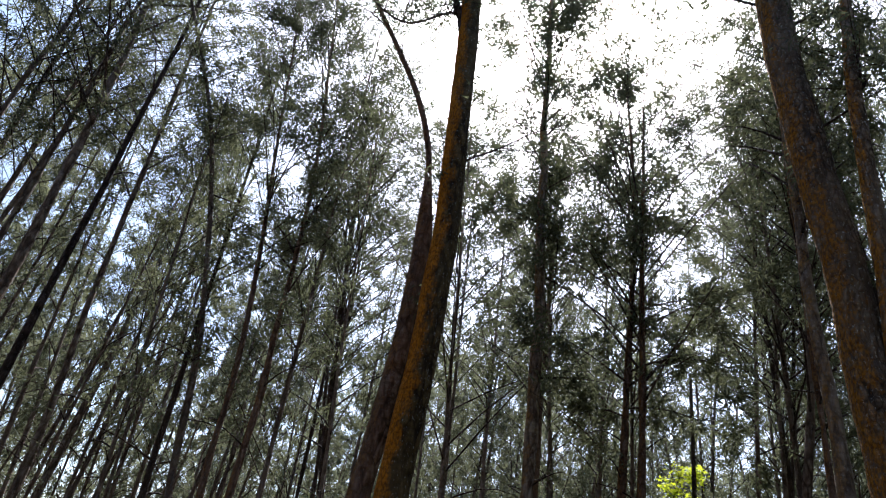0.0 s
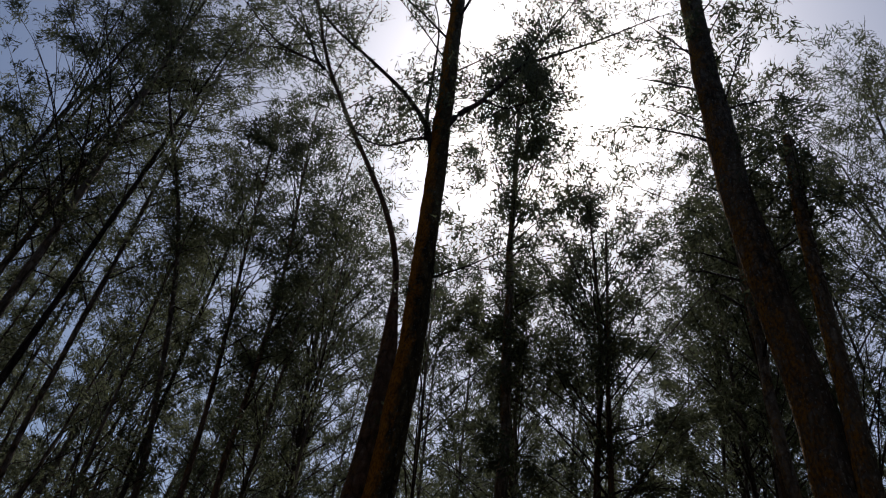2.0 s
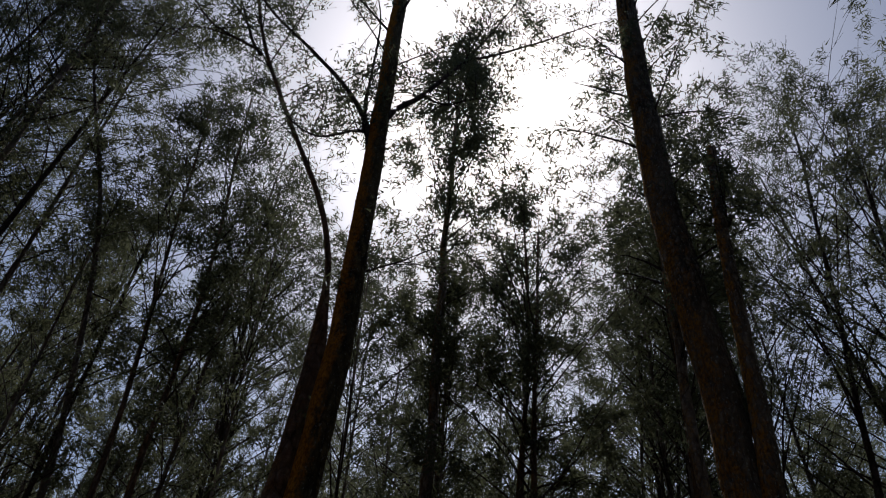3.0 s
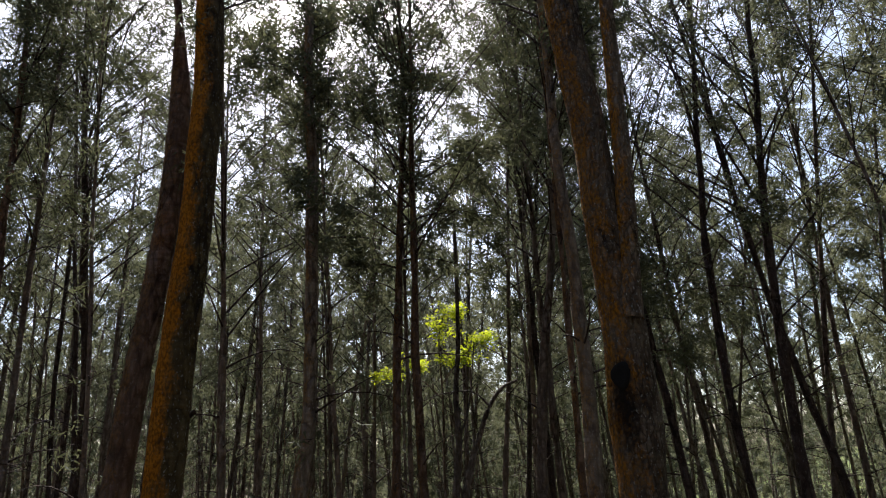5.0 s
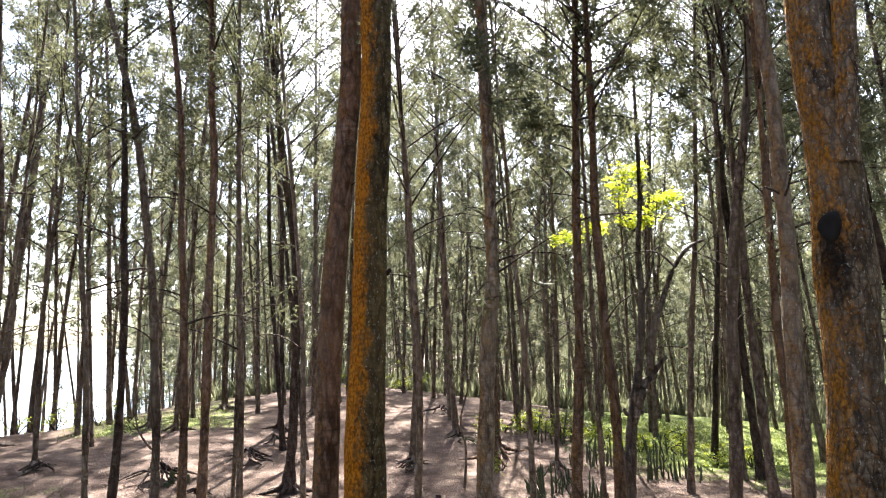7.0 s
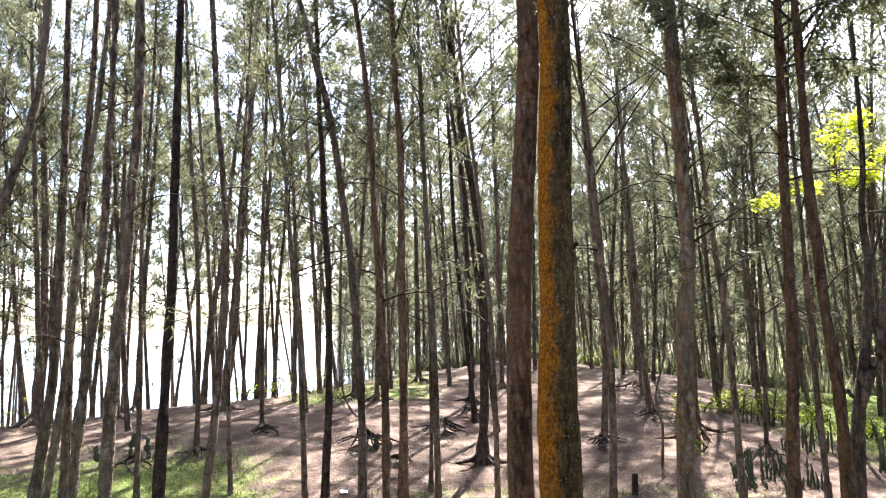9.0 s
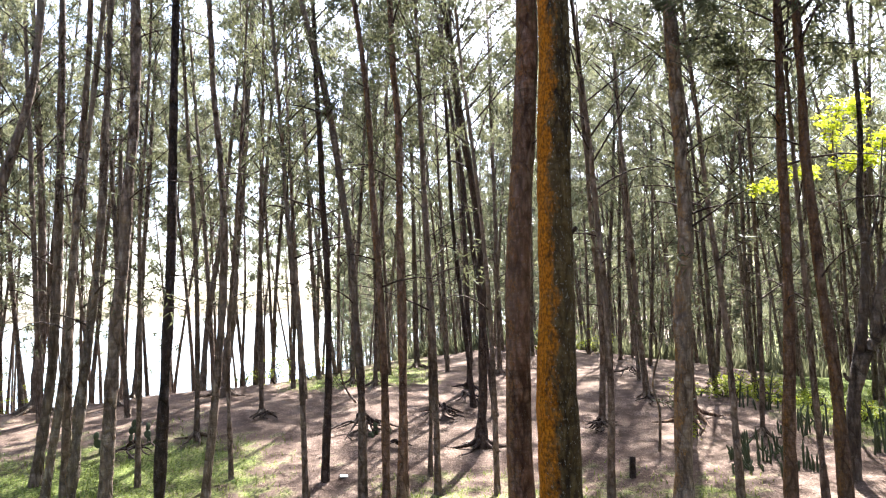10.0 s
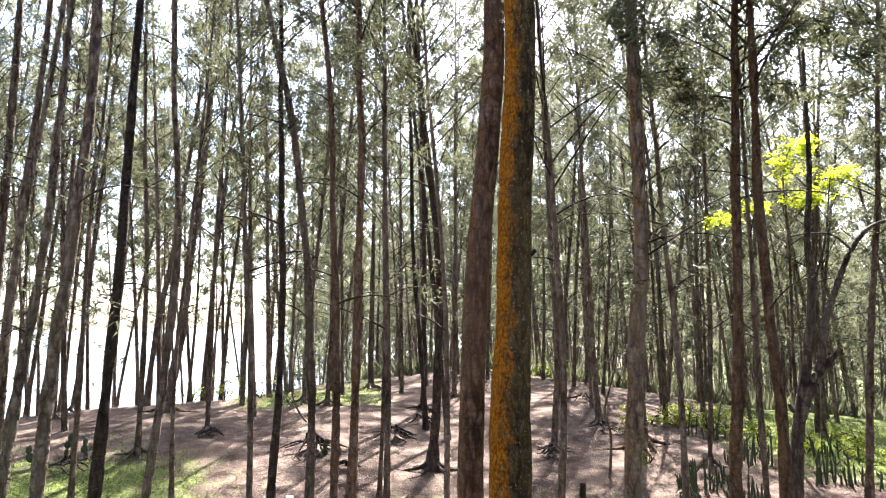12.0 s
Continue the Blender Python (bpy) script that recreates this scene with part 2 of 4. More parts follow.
# ---- ground ----
RANGES = (0, 2, 5, 8.12, 11.25, 15, 21.25, 30, 50, 100)
PROFILES = (  # bearing, heights at those ranges
    (-60, (0, -0.02, -0.40, -0.53, -0.22, 0.03, -0.78, -2.28, -5.40, -6.66)),
    (-40, (0, -0.02, -0.47, -0.59, -0.22, -0.03, -0.90, -2.90, -5.40, -6.66)),
    (-28, (0, -0.02, -0.47, -0.59, -0.16, 0.07, -0.78, -2.90, -5.40, -6.66)),
    (-16, (0, -0.02, -0.47, -0.53, -0.16, 0.12, -0.16, -1.66, -4.16, -6.66)),
    (-3, (0, -0.02, -0.47, -0.53, -0.28, -0.03, 0.28, -0.28, -2.28, -5.40)),
    (8, (0, -0.02, -0.47, -0.53, -0.31, -0.09, -0.28, -1.30, -4.20, -5.60)),
    (18, (0, -0.02, -0.47, -0.53, -0.34, -0.43, -0.80, -2.10, -5.20, -8.00)),
    (30, (0, -0.02, -0.47, -0.53, -0.53, -0.66, -1.05, -2.50, -5.80, -9.00)),
    (75, (0, -0.02, -0.47, -0.53, -0.53, -0.66, -1.05, -2.50, -5.80, -9.00)),
    (130, (0, 0.0, 0.02, 0.05, 0.05, 0.0, -0.2, -0.6, -1.5, -3.0)),
    (230, (0, 0.0, 0.02, 0.05, 0.05, 0.0, -0.2, -0.6, -1.5, -3.0)),
    (300, (0, -0.02, -0.40, -0.53, -0.22, 0.03, -0.78, -2.28, -5.40, -6.66)))


TABLE_R = np.concatenate([np.arange(0, 30, 0.25), np.arange(30, 101, 2.0)])
TABLE_A = np.arange(-60, 301, 1.0)
_cols = np.array([np.interp(TABLE_R, RANGES, p[1]) for p in PROFILES])
TABLE = [[float(v) for v in row] for row in np.array([[np.interp(q, [p[0] for p in PROFILES], _cols[:, k]) for k in range(len(TABLE_R))] for q in TABLE_A])]


def ground_z(x, y):
    r, a = math.hypot(x, y), math.degrees(math.atan2(x, y))
    if a < -60:
        a += 360
    k = min(r, 99.9)
    k = k / 0.25 if k < 30 else 120 + (k - 30) / 2
    i, j = min(int(a + 60), 359), int(k)
    u, w = a + 60 - i, k - j
    lo, hi = TABLE[i], TABLE[i + 1]
    z = (1 - u) * ((1 - w) * lo[j] + w * lo[j + 1]) + u * ((1 - w) * hi[j] + w * hi[j + 1])
    if r > 1:
        z += 0.05 * noise.noise((x * 0.55, y * 0.55, 3.1)) + 0.02 * noise.noise((x * 1.9, y * 1.9, 7.7))
    return z


def lerp(v, xs, ys):
    """Piecewise straight, for plain numbers."""
    if v <= xs[0]:
        return ys[0]
    for k in range(1, len(xs)):
        if v <= xs[k]:
            return ys[k - 1] + (ys[k] - ys[k - 1]) * (v - xs[k - 1]) / (xs[k] - xs[k - 1])
    return ys[-1]


def moss_at(x, y):
    """How mossy and grassy the ground is: near hollow on the seaward side, and the hollow on the far side of the mound."""
    r, a = math.hypot(x, y), math.degrees(math.atan2(x, y))
    wob = noise.noise((x * 0.25, y * 0.25, 1.3)) * 0.5 + noise.noise((x * 0.9, y * 0.9, 4.2)) * 0.25
    left = lerp(a, (-95, -60, -42, -26, -17), (0, 0.75, 0.75, 0.5, 0.1)) * lerp(r, (5, 7, 10.2, 11.6), (0.7, 1, 1, 0.25))
    front = 0.55 * lerp(a, (-24, -16, 24, 30), (0, 1, 1, 0)) * lerp(r, (5, 7.5, 8.6, 9.6), (0.9, 1, 0.8, 0))
    side = lerp(a, (90, 130), (1, 0)) * lerp(x - 0.28 * (y - 10), (2.0, 3.2, 4.6), (0, 0.55, 1.0)) * lerp(r, (9, 11.5, 24, 32), (0, 1, 1, 0.35))
    path = 0.8 * lerp(abs(x - 0.55 * y + 1.2), (0.5, 1.3), (1, 0)) * lerp(r, (7, 8, 9.4, 10.2), (0, 1, 1, 0)) * (a > 14)
    rim = lerp(a, (-26, -22, -12, -9), (0, 0.6, 0.6, 0)) * lerp(r, (13.2, 14.2, 18), (0, 1, 1))
    away = lerp(r, (22, 26), (0, 1)) * lerp(a, (12, 20), (0.3, 0.9))
    return min(1.0, max(0.0, max(left, side, front, rim, away) - path + wob * 0.55))


def build_ground():
    rs = np.concatenate([np.linspace(0.25, 4, 10), np.linspace(4.4, 26, 110), np.geomspace(27, 3200, 30)])
    az = np.radians(np.concatenate([np.arange(-62, 62, 0.6), np.arange(62, 298, 4.0)]))
    verts = [(0, 0, 0)] + [(r * math.sin(a), r * math.cos(a), ground_z(r * math.sin(a), r * math.cos(a))) for r in rs for a in az]
    k = len(az)
    faces = [(0, 1 + (j + 1) % k, 1 + j) for j in range(k)]
    for i in range(len(rs) - 1):
        for j in range(k):
            q = (j + 1) % k
            faces.append((1 + i * k + j, 1 + i * k + q, 1 + (i + 1) * k + q, 1 + (i + 1) * k + j))
    me = mesh("ground", verts, faces, SOIL)
    at = me.attributes.new("moss", "FLOAT", "POINT")
    at.data.foreach_set("value", [moss_at(v[0], v[1]) for v in verts])
    return tagged(new("ground", me), "pinkish sandy soil mound with moss and needle litter", "ground", kind="structure")


ground = build_ground()
sea = tagged(new("water", mesh("water", [(-3200, 20, -5.2), (-30, 20, -5.2), (-6, 110, -5.2), (-200, 3200, -5.2), (-3200, 3200, -5.2)], [(0, 1, 2, 3, 4)], WATER, False)),
             "bright sea beyond the wooded dune", "water", kind="structure")


# ---- trees ----
KNOTS = (0, 1.6, 3.2, 5, 7.5, 10.5, 15)


def axis_line(x, y, height, offsets, rows):
    """The trunk's line: offsets are sideways, across the way out from the clearing, at the KNOTS' heights."""
    side = np.array((y, -x)) / math.hypot(x, y)
    hs = np.linspace(0, height, rows)
    off = (0, *offsets)
    pts = smooth_line(np.stack([KNOTS, off], 1), 12)
    s = np.interp(hs, pts[:, 0], pts[:, 1])
    over = hs > 15
    s[over] += (hs[over] - 15) * (off[-1] - off[-2]) / 4.5
    return np.stack([side[0] * s, side[1] * s, hs], 1)


def trunk_mesh(line, dia, sides, rng, flare=0.5, top=0.22, knots=0.05, rough=0.02, slim=None):
    height = line[-1, 2]
    h = line[:, 2]
    r = dia / 2 * (1.04 - (1.04 - top) * (h / height) ** 1.15) + dia / 2 * flare * np.exp(-h / 0.16)
    r *= 1 + knots * np.interp(h, np.arange(0, height + 1, 0.21), rng.normal(size=len(np.arange(0, height + 1, 0.21))))
    if slim:
        r *= np.interp(h, slim[0], slim[1])
    wob = np.zeros_like(line)
    for c in range(2):
        wob[:, c] = min(0.07 * dia, 0.011) * np.interp(h, np.arange(0, height + 1, 0.7), rng.normal(size=len(np.arange(0, height + 1, 0.7)))) * np.clip(h, 0, 1)
    low = line + wob
    low[0, 2] -= 0.12
    v, f = tube(low, r, sides, rng, rough)
    return low, r, v, f


def spray(rng, centres, ways, count, length, width, droop, spread):
    """Needle sprays: count thin blades from each centre, along its way, drooping."""
    c = np.repeat(centres, count, 0)
    w = np.repeat(ways, count, 0)
    k = len(c)
    d = w + spread * rng.normal(size=(k, 3))
    d[:, 2] -= droop * rng.uniform(0.2, 1.2, k)
    d /= np.linalg.norm(d, axis=1)[:, None] + 1e-9
    ln = length * rng.uniform(0.45, 1.25, k)[:, None]
    s = np.cross(d, rng.normal(size=(k, 3)))
    s /= np.linalg.norm(s, axis=1)[:, None] + 1e-9
    s *= width * rng.uniform(0.6, 1.3, k)[:, None]
    c = c + rng.normal(size=(k, 3)) * 0.05
    tip = c + d * ln
    v = np.stack([c - s, c + s, tip], 1).reshape(-1, 3)
    return v, np.arange(3 * k).reshape(-1, 3)


def crown(rng, line, radii, start, reach, boughs, tufts, blades, length, width, clumps=(), up=0.75, bare=0):
    """Boughs that rise from the trunk, and needle sprays along their outer part; bare: dead twigs under the crown."""
    height = line[-1, 2]
    wood, green = Heap(), Heap()

    def at(h):
        return np.array([np.interp(h, line[:, 2], line[:, c]) for c in range(3)]), float(np.interp(h, line[:, 2], radii))

    def bough(h, az, long, rise, sprays, size=1.0):
        p, r = at(h)
        out = np.array((math.sin(az), math.cos(az), 0))
        t = np.linspace(0, 1, 5)[:, None]
        bend = rng.normal(size=3) * 0.1 * long
        pts = p + out * long * t + np.array((0, 0, 1)) * (rise * long * t - 0.25 * long * t ** 2.5) + bend * t * t
        wood.add(*tube(pts, np.linspace(max(0.005, min(r * 0.4, 0.007 + 0.008 * long)), 0.0025, 5), 4))
        if sprays:
            k = max(2, int(sprays / 5.5))
            u = rng.uniform(0.28, 1.0, k) ** 0.8
            c = np.stack([np.interp(u, t[:, 0], pts[:, j]) for j in range(3)], 1)
            off = rng.normal(size=(k, 3)) * (0.10 + 0.17 * long * (0.35 + 0.65 * u))[:, None] * np.array((1, 1, 0.7))
            for j in range(k):
                if j % 2 == 0:
                    wood.add(*tube(np.stack([c[j], c[j] + off[j] * 0.55 + np.array((0, 0, 0.02)), c[j] + off[j]]), (0.0045, 0.003, 0.0015), 3))
            pick = rng.integers(k, size=sprays)
            cen = (c + off)[pick] + rng.normal(size=(sprays, 3)) * np.array((0.07, 0.07, 0.065)) * size
            ways = out * 0.35 + off[pick] / (np.linalg.norm(off[pick], axis=1)[:, None] + 1e-9) * 0.5 + np.array((0, 0, 0.2))
            green.add(*spray(rng, cen, ways, blades, length * size, width * size, 0.75, 0.75))

    for i in range(boughs):
        q = ((i + rng.uniform()) / boughs) ** 0.85
        h = start + (height - start) * q * 0.97
        shape = math.sin(math.pi * min(1, 0.22 + 0.80 * q)) ** 0.8
        bough(h, rng.uniform(0, 2 * math.pi), reach * (0.25 + 0.75 * shape) * rng.uniform(0.6, 1.25), up * rng.uniform(0.6, 1.4) + 0.5 * q, int(tufts * rng.uniform(0.5, 1.4)))
    for h, az, long, sprays in clumps:
        bough(h, az, long, 0.25, sprays, 1.15)
    for i in range(bare):
        bough(rng.uniform(1.8, max(2.4, start)), rng.uniform(0, 2 * math.pi), rng.uniform(0.25, 1.0), rng.uniform(0.2, 0.7), 3 if rng.uniform() < 0.35 else 0)
    return wood, green


def roots(rng, tree_ob, x, y, dia, count, long, material):
    for i in range(count):
        az = 2 * math.pi * (i + rng.uniform(-0.3, 0.3)) / count
        ln = long * rng.uniform(0.5, 1.2)
        turn = rng.uniform(-0.6, 0.6)
        pts = []
        for k in range(6):
            t = k / 5
            a = az + turn * t
            px, py = dia * 0.25 * math.sin(az) + ln * t * math.sin(a), dia * 0.25 * math.cos(az) + ln * t * math.cos(a)
            lift = dia * 0.9 * (1 - t) ** 3 + 0.012 * (1 - t) - 0.012 * t + 0.02 * rng.uniform()
            pts.append((px, py, ground_z(x + px, y + py) - ground_z(x, y) + lift))
        rad = dia * 0.24 * (1 - np.linspace(0, 1, 6)) ** 0.8 + 0.006
        part("root", mesh("root", *tube(pts, rad, 6, rng, 0.06), material), tree_ob)


SERIAL = [0]
GREY, RED, PALE = "slender casuarina tree with grey-brown bark and a wispy crown", "slender casuarina tree with reddish-brown bark and a wispy crown", "slender casuarina tree with pale knotty bark and a wispy crown"


def tree(x, y, dia, height, offsets, bark_kind=None, label=GREY, start=None, reach=None, boughs=36, tufts=17, clumps=(), bare=4, root=0, needle=0.0095, top=0.22, slim=None, sides=9, knots=0.1, rough=0.03, up=1.05):
    SERIAL[0] += 1
    rng = np.random.default_rng(1000 + SERIAL[0])
    ob = new("tree")
    ob.location = (x, y, ground_z(x, y))
    tagged(ob, label, "tree", "casuarina grove")
    bk = bark_kind or BARK
    line = axis_line(x, y, height, offsets, int(height * (8 if dia > 0.16 else 5)))
    low, r, v, f = trunk_mesh(line, dia, sides, rng, top=top, knots=knots, rough=rough, slim=slim)
    part("trunk", mesh("trunk", v, f, bk), ob)
    wood, green = crown(rng, low, r, start or height * rng.uniform(0.40, 0.52), reach or rng.uniform(1.2, 1.9), boughs, tufts, 11, 0.12, needle, clumps, up, bare)
    for v, f in zip(wood.v, wood.f):
        if len(v) == 20:
            part("branch", mesh("branch", v, f - f.min(), BARK_DARK), ob)
    twigs = Heap()
    for v, f in zip(wood.v, wood.f):
        if len(v) != 20:
            twigs.add(v, f - f.min())
    tagged(part("twigwork", twigs.mesh("twigwork", BARK_DARK), ob), kind="stuff")
    tagged(part("crown", green.mesh("crown", NEEDLES, False), ob), kind="stuff")
    if root:
        roots(rng, ob, x, y, max(dia, 0.1), root, 3.6 * max(dia, 0.1), bk)
    return ob


# the grove's nearer trees, along the mound from the seaward side to the hollow
tree(-6.59, 7.57, 0.120, 13.0, (0.18, 0.24, 0.26, 0.28, 0.31, 0.36), knots=0.08, reach=1.5, boughs=36, tufts=22, start=6.4)
tree(-5.56, 6.87, 0.118, 13.0, (0.15, 0.31, 0.39, 0.44, 0.50, 0.59), BARK_PALE, PALE, knots=0.2, reach=1.5, boughs=36, tufts=22, start=6.4)
tree(-5.97, 7.31, 0.103, 12.5, (0.03, 0.10, 0.21, 0.32, 0.43, 0.59), reach=1.5, boughs=36, tufts=22, start=6.4)
tree(-6.01, 7.02, 0.086, 12.5, (0.21, 0.32, 0.52, 0.72, 0.94, 1.28), BARK_PALE, PALE, knots=0.12, reach=0.9, boughs=26)
tree(-5.05, 6.75, 0.141, 15.5, (0.10, 0.22, 0.33, 0.32, 0.22, 0.06), label="tall casuarina tree with grey-brown bark and a broad crown", reach=2.0, boughs=42, tufts=22, start=6.6)
tree(-4.50, 6.89, 0.118, 12.5, (0.09, 0.16, 0.21, 0.27, 0.34, 0.44), BARK_DARK, "slender casuarina tree with nearly black bark", reach=0.9, boughs=26)
tree(-4.29, 7.49, 0.098, 13.0, (0.18, 0.27, 0.16, 0.07, -0.01, -0.13), reach=1.5, boughs=36, tufts=22, start=6.4)
tree(-4.30, 8.16, 0.059, 8.5, (-0.01, 0.11, 0.23, 0.38, 0.55, 0.82), reach=0.9, boughs=26)
tree(-5.34, 7.77, 0.060, 9.0, (0.04, 0.04, 0.15, 0.22, 0.30, 0.43), reach=0.9, boughs=26)
tree(-5.47, 9.39, 0.079, 11.0, (0.03, -0.00, -0.10, -0.17, -0.26, -0.40), root=5, reach=0.9, boughs=26)
tree(-6.70, 12.48, 0.173, 12.0, (0.21, 0.35, 0.52, 0.70, 0.92, 1.24), root=6, reach=0.9, boughs=26)
tree(-7.42, 13.04, 0.119, 12.0, (0.15, 0.40, 0.61, 0.89, 1.23, 1.73), reach=0.9, boughs=26)
tree(-5.12, 10.84, 0.077, 10.0, (0.02, 0.04, 0.12, 0.18, 0.24, 0.34), root=6, reach=0.9, boughs=26)
tree(-3.06, 7.51, 0.071, 8.4, (-0.02, -0.12, -0.23, -0.36, -0.49, -0.69), reach=0.9, boughs=26)
tree(-3.06, 8.15, 0.097, 10.0, (0.09, 0.08, 0.04, -0.02, -0.08, -0.17), BARK_DARK, "slender casuarina tree with nearly black bark", reach=0.9, boughs=26)
tree(-2.34, 7.34, 0.092, 12.5, (0.01, -0.09, -0.36, -1.05, -2.38, -3.96), reach=0.8, boughs=14)
tree(-2.09, 7.41, 0.090, 10.5, (0.02, -0.03, -0.10, -0.42, -0.80, -1.36), BARK_RED, RED, knots=0.08, reach=1.1, tufts=24)
tree(-1.94, 7.55, 0.106, 11.0, (0.06, 0.08, 0.08, -0.04, -0.42, -0.92), BARK_RED, RED, reach=1.1, tufts=24)
tree(-1.57, 7.73, 0.072, 10.5, (0.02, -0.01, -0.03, -0.04, -0.05, -0.07), reach=0.9, boughs=26)
tree(-1.78, 8.40, 0.055, 7.0, (0.06, 0.05, 0.05, 0.04, 0.03, 0.02))
tree(-1.26, 9.56, 0.138, 11.0, (0.08, 0.08, -0.10, -0.36, -0.60, -0.97), BARK_DARK, "dark casuarina tree with a wide flare of roots", root=8, sides=12)
tree(-0.90, 7.82, 0.065, 9.0, (0.02, -0.04, -0.18, -0.33, -0.51, -0.78))
twin_left = tree(-0.54, 6.25, 0.230, 13.5, (0.03, 0.13, 0.30, 0.02, -1.49, -3.06), BARK_RED, "casuarina stem with smooth reddish bark, one of a pair", sides=20, knots=0.015, rough=0.012, start=8.6, reach=1.1, boughs=18, bare=2, tufts=12, top=0.5, slim=((0, 5.9, 6.7, 20), (1.0, 1.0, 0.42, 0.25)))
twin_right = tree(-0.21, 5.76, 0.325, 18.0, (0.06, 0.11, 0.20, 0.13, -0.02, -0.21), BARK_ORANGE, "large casuarina stem coated in orange lichen, one of a pair", sides=24, knots=0.02, rough=0.015, start=9.8, reach=2.0, boughs=18, bare=0, tufts=22, top=0.62, needle=0.012, slim=((0, 1.2, 2.2, 3.5, 5.0, 6.3, 8.0, 10.5), (1.02, 1.03, 0.90, 0.88, 0.87, 0.85, 0.88, 0.90)))
tree(0.34, 7.64, 0.082, 8.5, (0.08, 0.03, -0.06, -0.19, -0.32, -0.53))
tree(0.49, 10.84, 0.086, 10.5, (0.10, 0.03, -0.01, -0.08, -0.16, -0.27), root=6)
tree(1.00, 7.16, 0.169, 13.5, (0.11, 0.22, 0.21, 0.13, 0.06, -0.02), BARK_PALE, PALE, sides=14, knots=0.06, start=7.0, reach=1.0, boughs=46, tufts=36, needle=0.012, clumps=((6.3, 0.5, 0.6, 44), (6.5, 2.6, 0.7, 44), (6.8, 4.5, 0.7, 44), (7.0, 5.6, 0.6, 40), (6.6, 1.5, 0.6, 40)), bare=8)
tree(1.88, 11.02, 0.164, 11.0, (-0.01, 0.06, 0.09, 0.12, 0.16, 0.21), BARK_RED, RED, root=6)
tree(1.66, 7.61, 0.072, 8.0, (-0.01, -0.10, -0.20, -0.32, -0.46, -0.67), knots=0.1)
tree(2.04, 7.30, 0.116, 9.8, (0.10, 0.18, 0.25, 0.36, 0.18, -0.10), BARK_RED, RED, reach=1.1, boughs=36, tufts=22, needle=0.012, clumps=((4.5, 4.6, 0.8, 80), (4.6, 1.5, 1.0, 70), (4.9, 4.2, 1.0, 70), (5.3, 1.1, 0.9, 44), (5.8, 2.0, 1.0, 40)))
tree(2.46, 7.05, 0.121, 9.0, (-0.02, -0.08, -0.06, -0.01, 0.05, 0.14), BARK_RED, RED)
tree(2.47, 7.58, 0.062, 8.0, (-0.02, -0.02, -0.03, -0.04, -0.05, -0.06))
tree(2.63, 10.14, 0.069, 10.0, (0.09, 0.12, 0.15, 0.19, 0.23, 0.29), root=4)
tree(1.43, 12.64, 0.104, 11.0, (-0.08, -0.11, -0.17, -0.21, -0.25, -0.32), root=5)
tree(-1.90, 13.49, 0.099, 11.5, (0.06, 0.05, 0.01, -0.05, -0.11, -0.20), BARK_DARK, root=6)
tree(-3.70, 17.05, 0.139, 11.5, (0.02, 0.04, 0.06, 0.09, 0.11, 0.15), root=6)
tree(-3.82, 13.38, 0.091, 11.5, (0.09, 0.23, 0.37, 0.54, 0.74, 1.00), root=4, reach=0.9, boughs=26)
tree(-4.36, 13.58, 0.093, 11.5, (0.08, 0.23, 0.39, 0.59, 0.81, 1.11), root=4, reach=0.9, boughs=26)
tree(-1.41, 15.18, 0.105, 11.5, (0.04, 0.05, 0.07, 0.10, 0.14, 0.19), root=4, reach=0.9, boughs=26)
tree(-5.50, 13.19, 0.083, 11.5, (0.05, -0.03, -0.11, -0.22, -0.33, -0.49), reach=0.9, boughs=26)
tree(-7.26, 16.15, 0.103, 11.5, (0.08, 0.21, 0.37, 0.58, 0.80, 1.11))
tree(-9.81, 11.25, 0.164, 11.5, (0.09, 0.12, 0.07, -0.05, -0.16, -0.33), root=7, reach=0.9, boughs=26)
tree(-8.62, 12.54, 0.111, 11.5, (0.10, 0.20, 0.31, 0.45, 0.60, 0.81), root=4, reach=0.9, boughs=26)
tree(-8.50, 11.80, 0.095, 11.5, (-0.00, 0.03, 0.08, 0.14, 0.20, 0.28), root=4, reach=0.9, boughs=26)
tree(3.89, 7.38, 0.139, 10.0, (0.10, 0.23, 0.52, 0.74, 0.96, 1.26), bare=6)
tree(4.51, 7.60, 0.114, 9.5, (-0.07, -0.11, -0.13, -0.15, -0.19, -0.24))
tree(3.54, 5.61, 0.167, 10.5, (0.03, 0.07, 0.05, 0.03, 0.01, -0.03), BARK_PALE, "casuarina tree with pale mottled bark beside the old tree", sides=14, knots=0.03, start=6.0, reach=1.15, boughs=28, tufts=22, needle=0.012)
old_tree = tree(2.96, 4.25, 0.385, 13.5, (0.08, 0.10, 0.03, -0.13, -0.13, -0.17), BARK_PLATED, "thick old casuarina tree with plated bark and orange lichen", sides=28, knots=0.02, rough=0.018, start=5.6, reach=1.2, boughs=34, tufts=24, bare=0, top=0.5, slim=((0, 1.1, 1.85, 2.5, 3.3, 3.8, 4.3, 5.3, 7.8, 10.3), (1.0, 1.0, 0.88, 1.03, 0.95, 0.95, 0.82, 0.9, 1.03, 1.1)), needle=0.012)
tree(5.79, 6.66, 0.116, 12.0, (-0.16, -0.33, -0.49, -0.68, -0.92, -1.27), BARK_DARK, reach=2.2, tufts=26, start=4.2, clumps=((3.5, 1.4, 0.7, 44), (3.9, 4.2, 0.8, 44), (4.3, 2.6, 0.8, 44), (4.7, 5.6, 0.8, 44)))
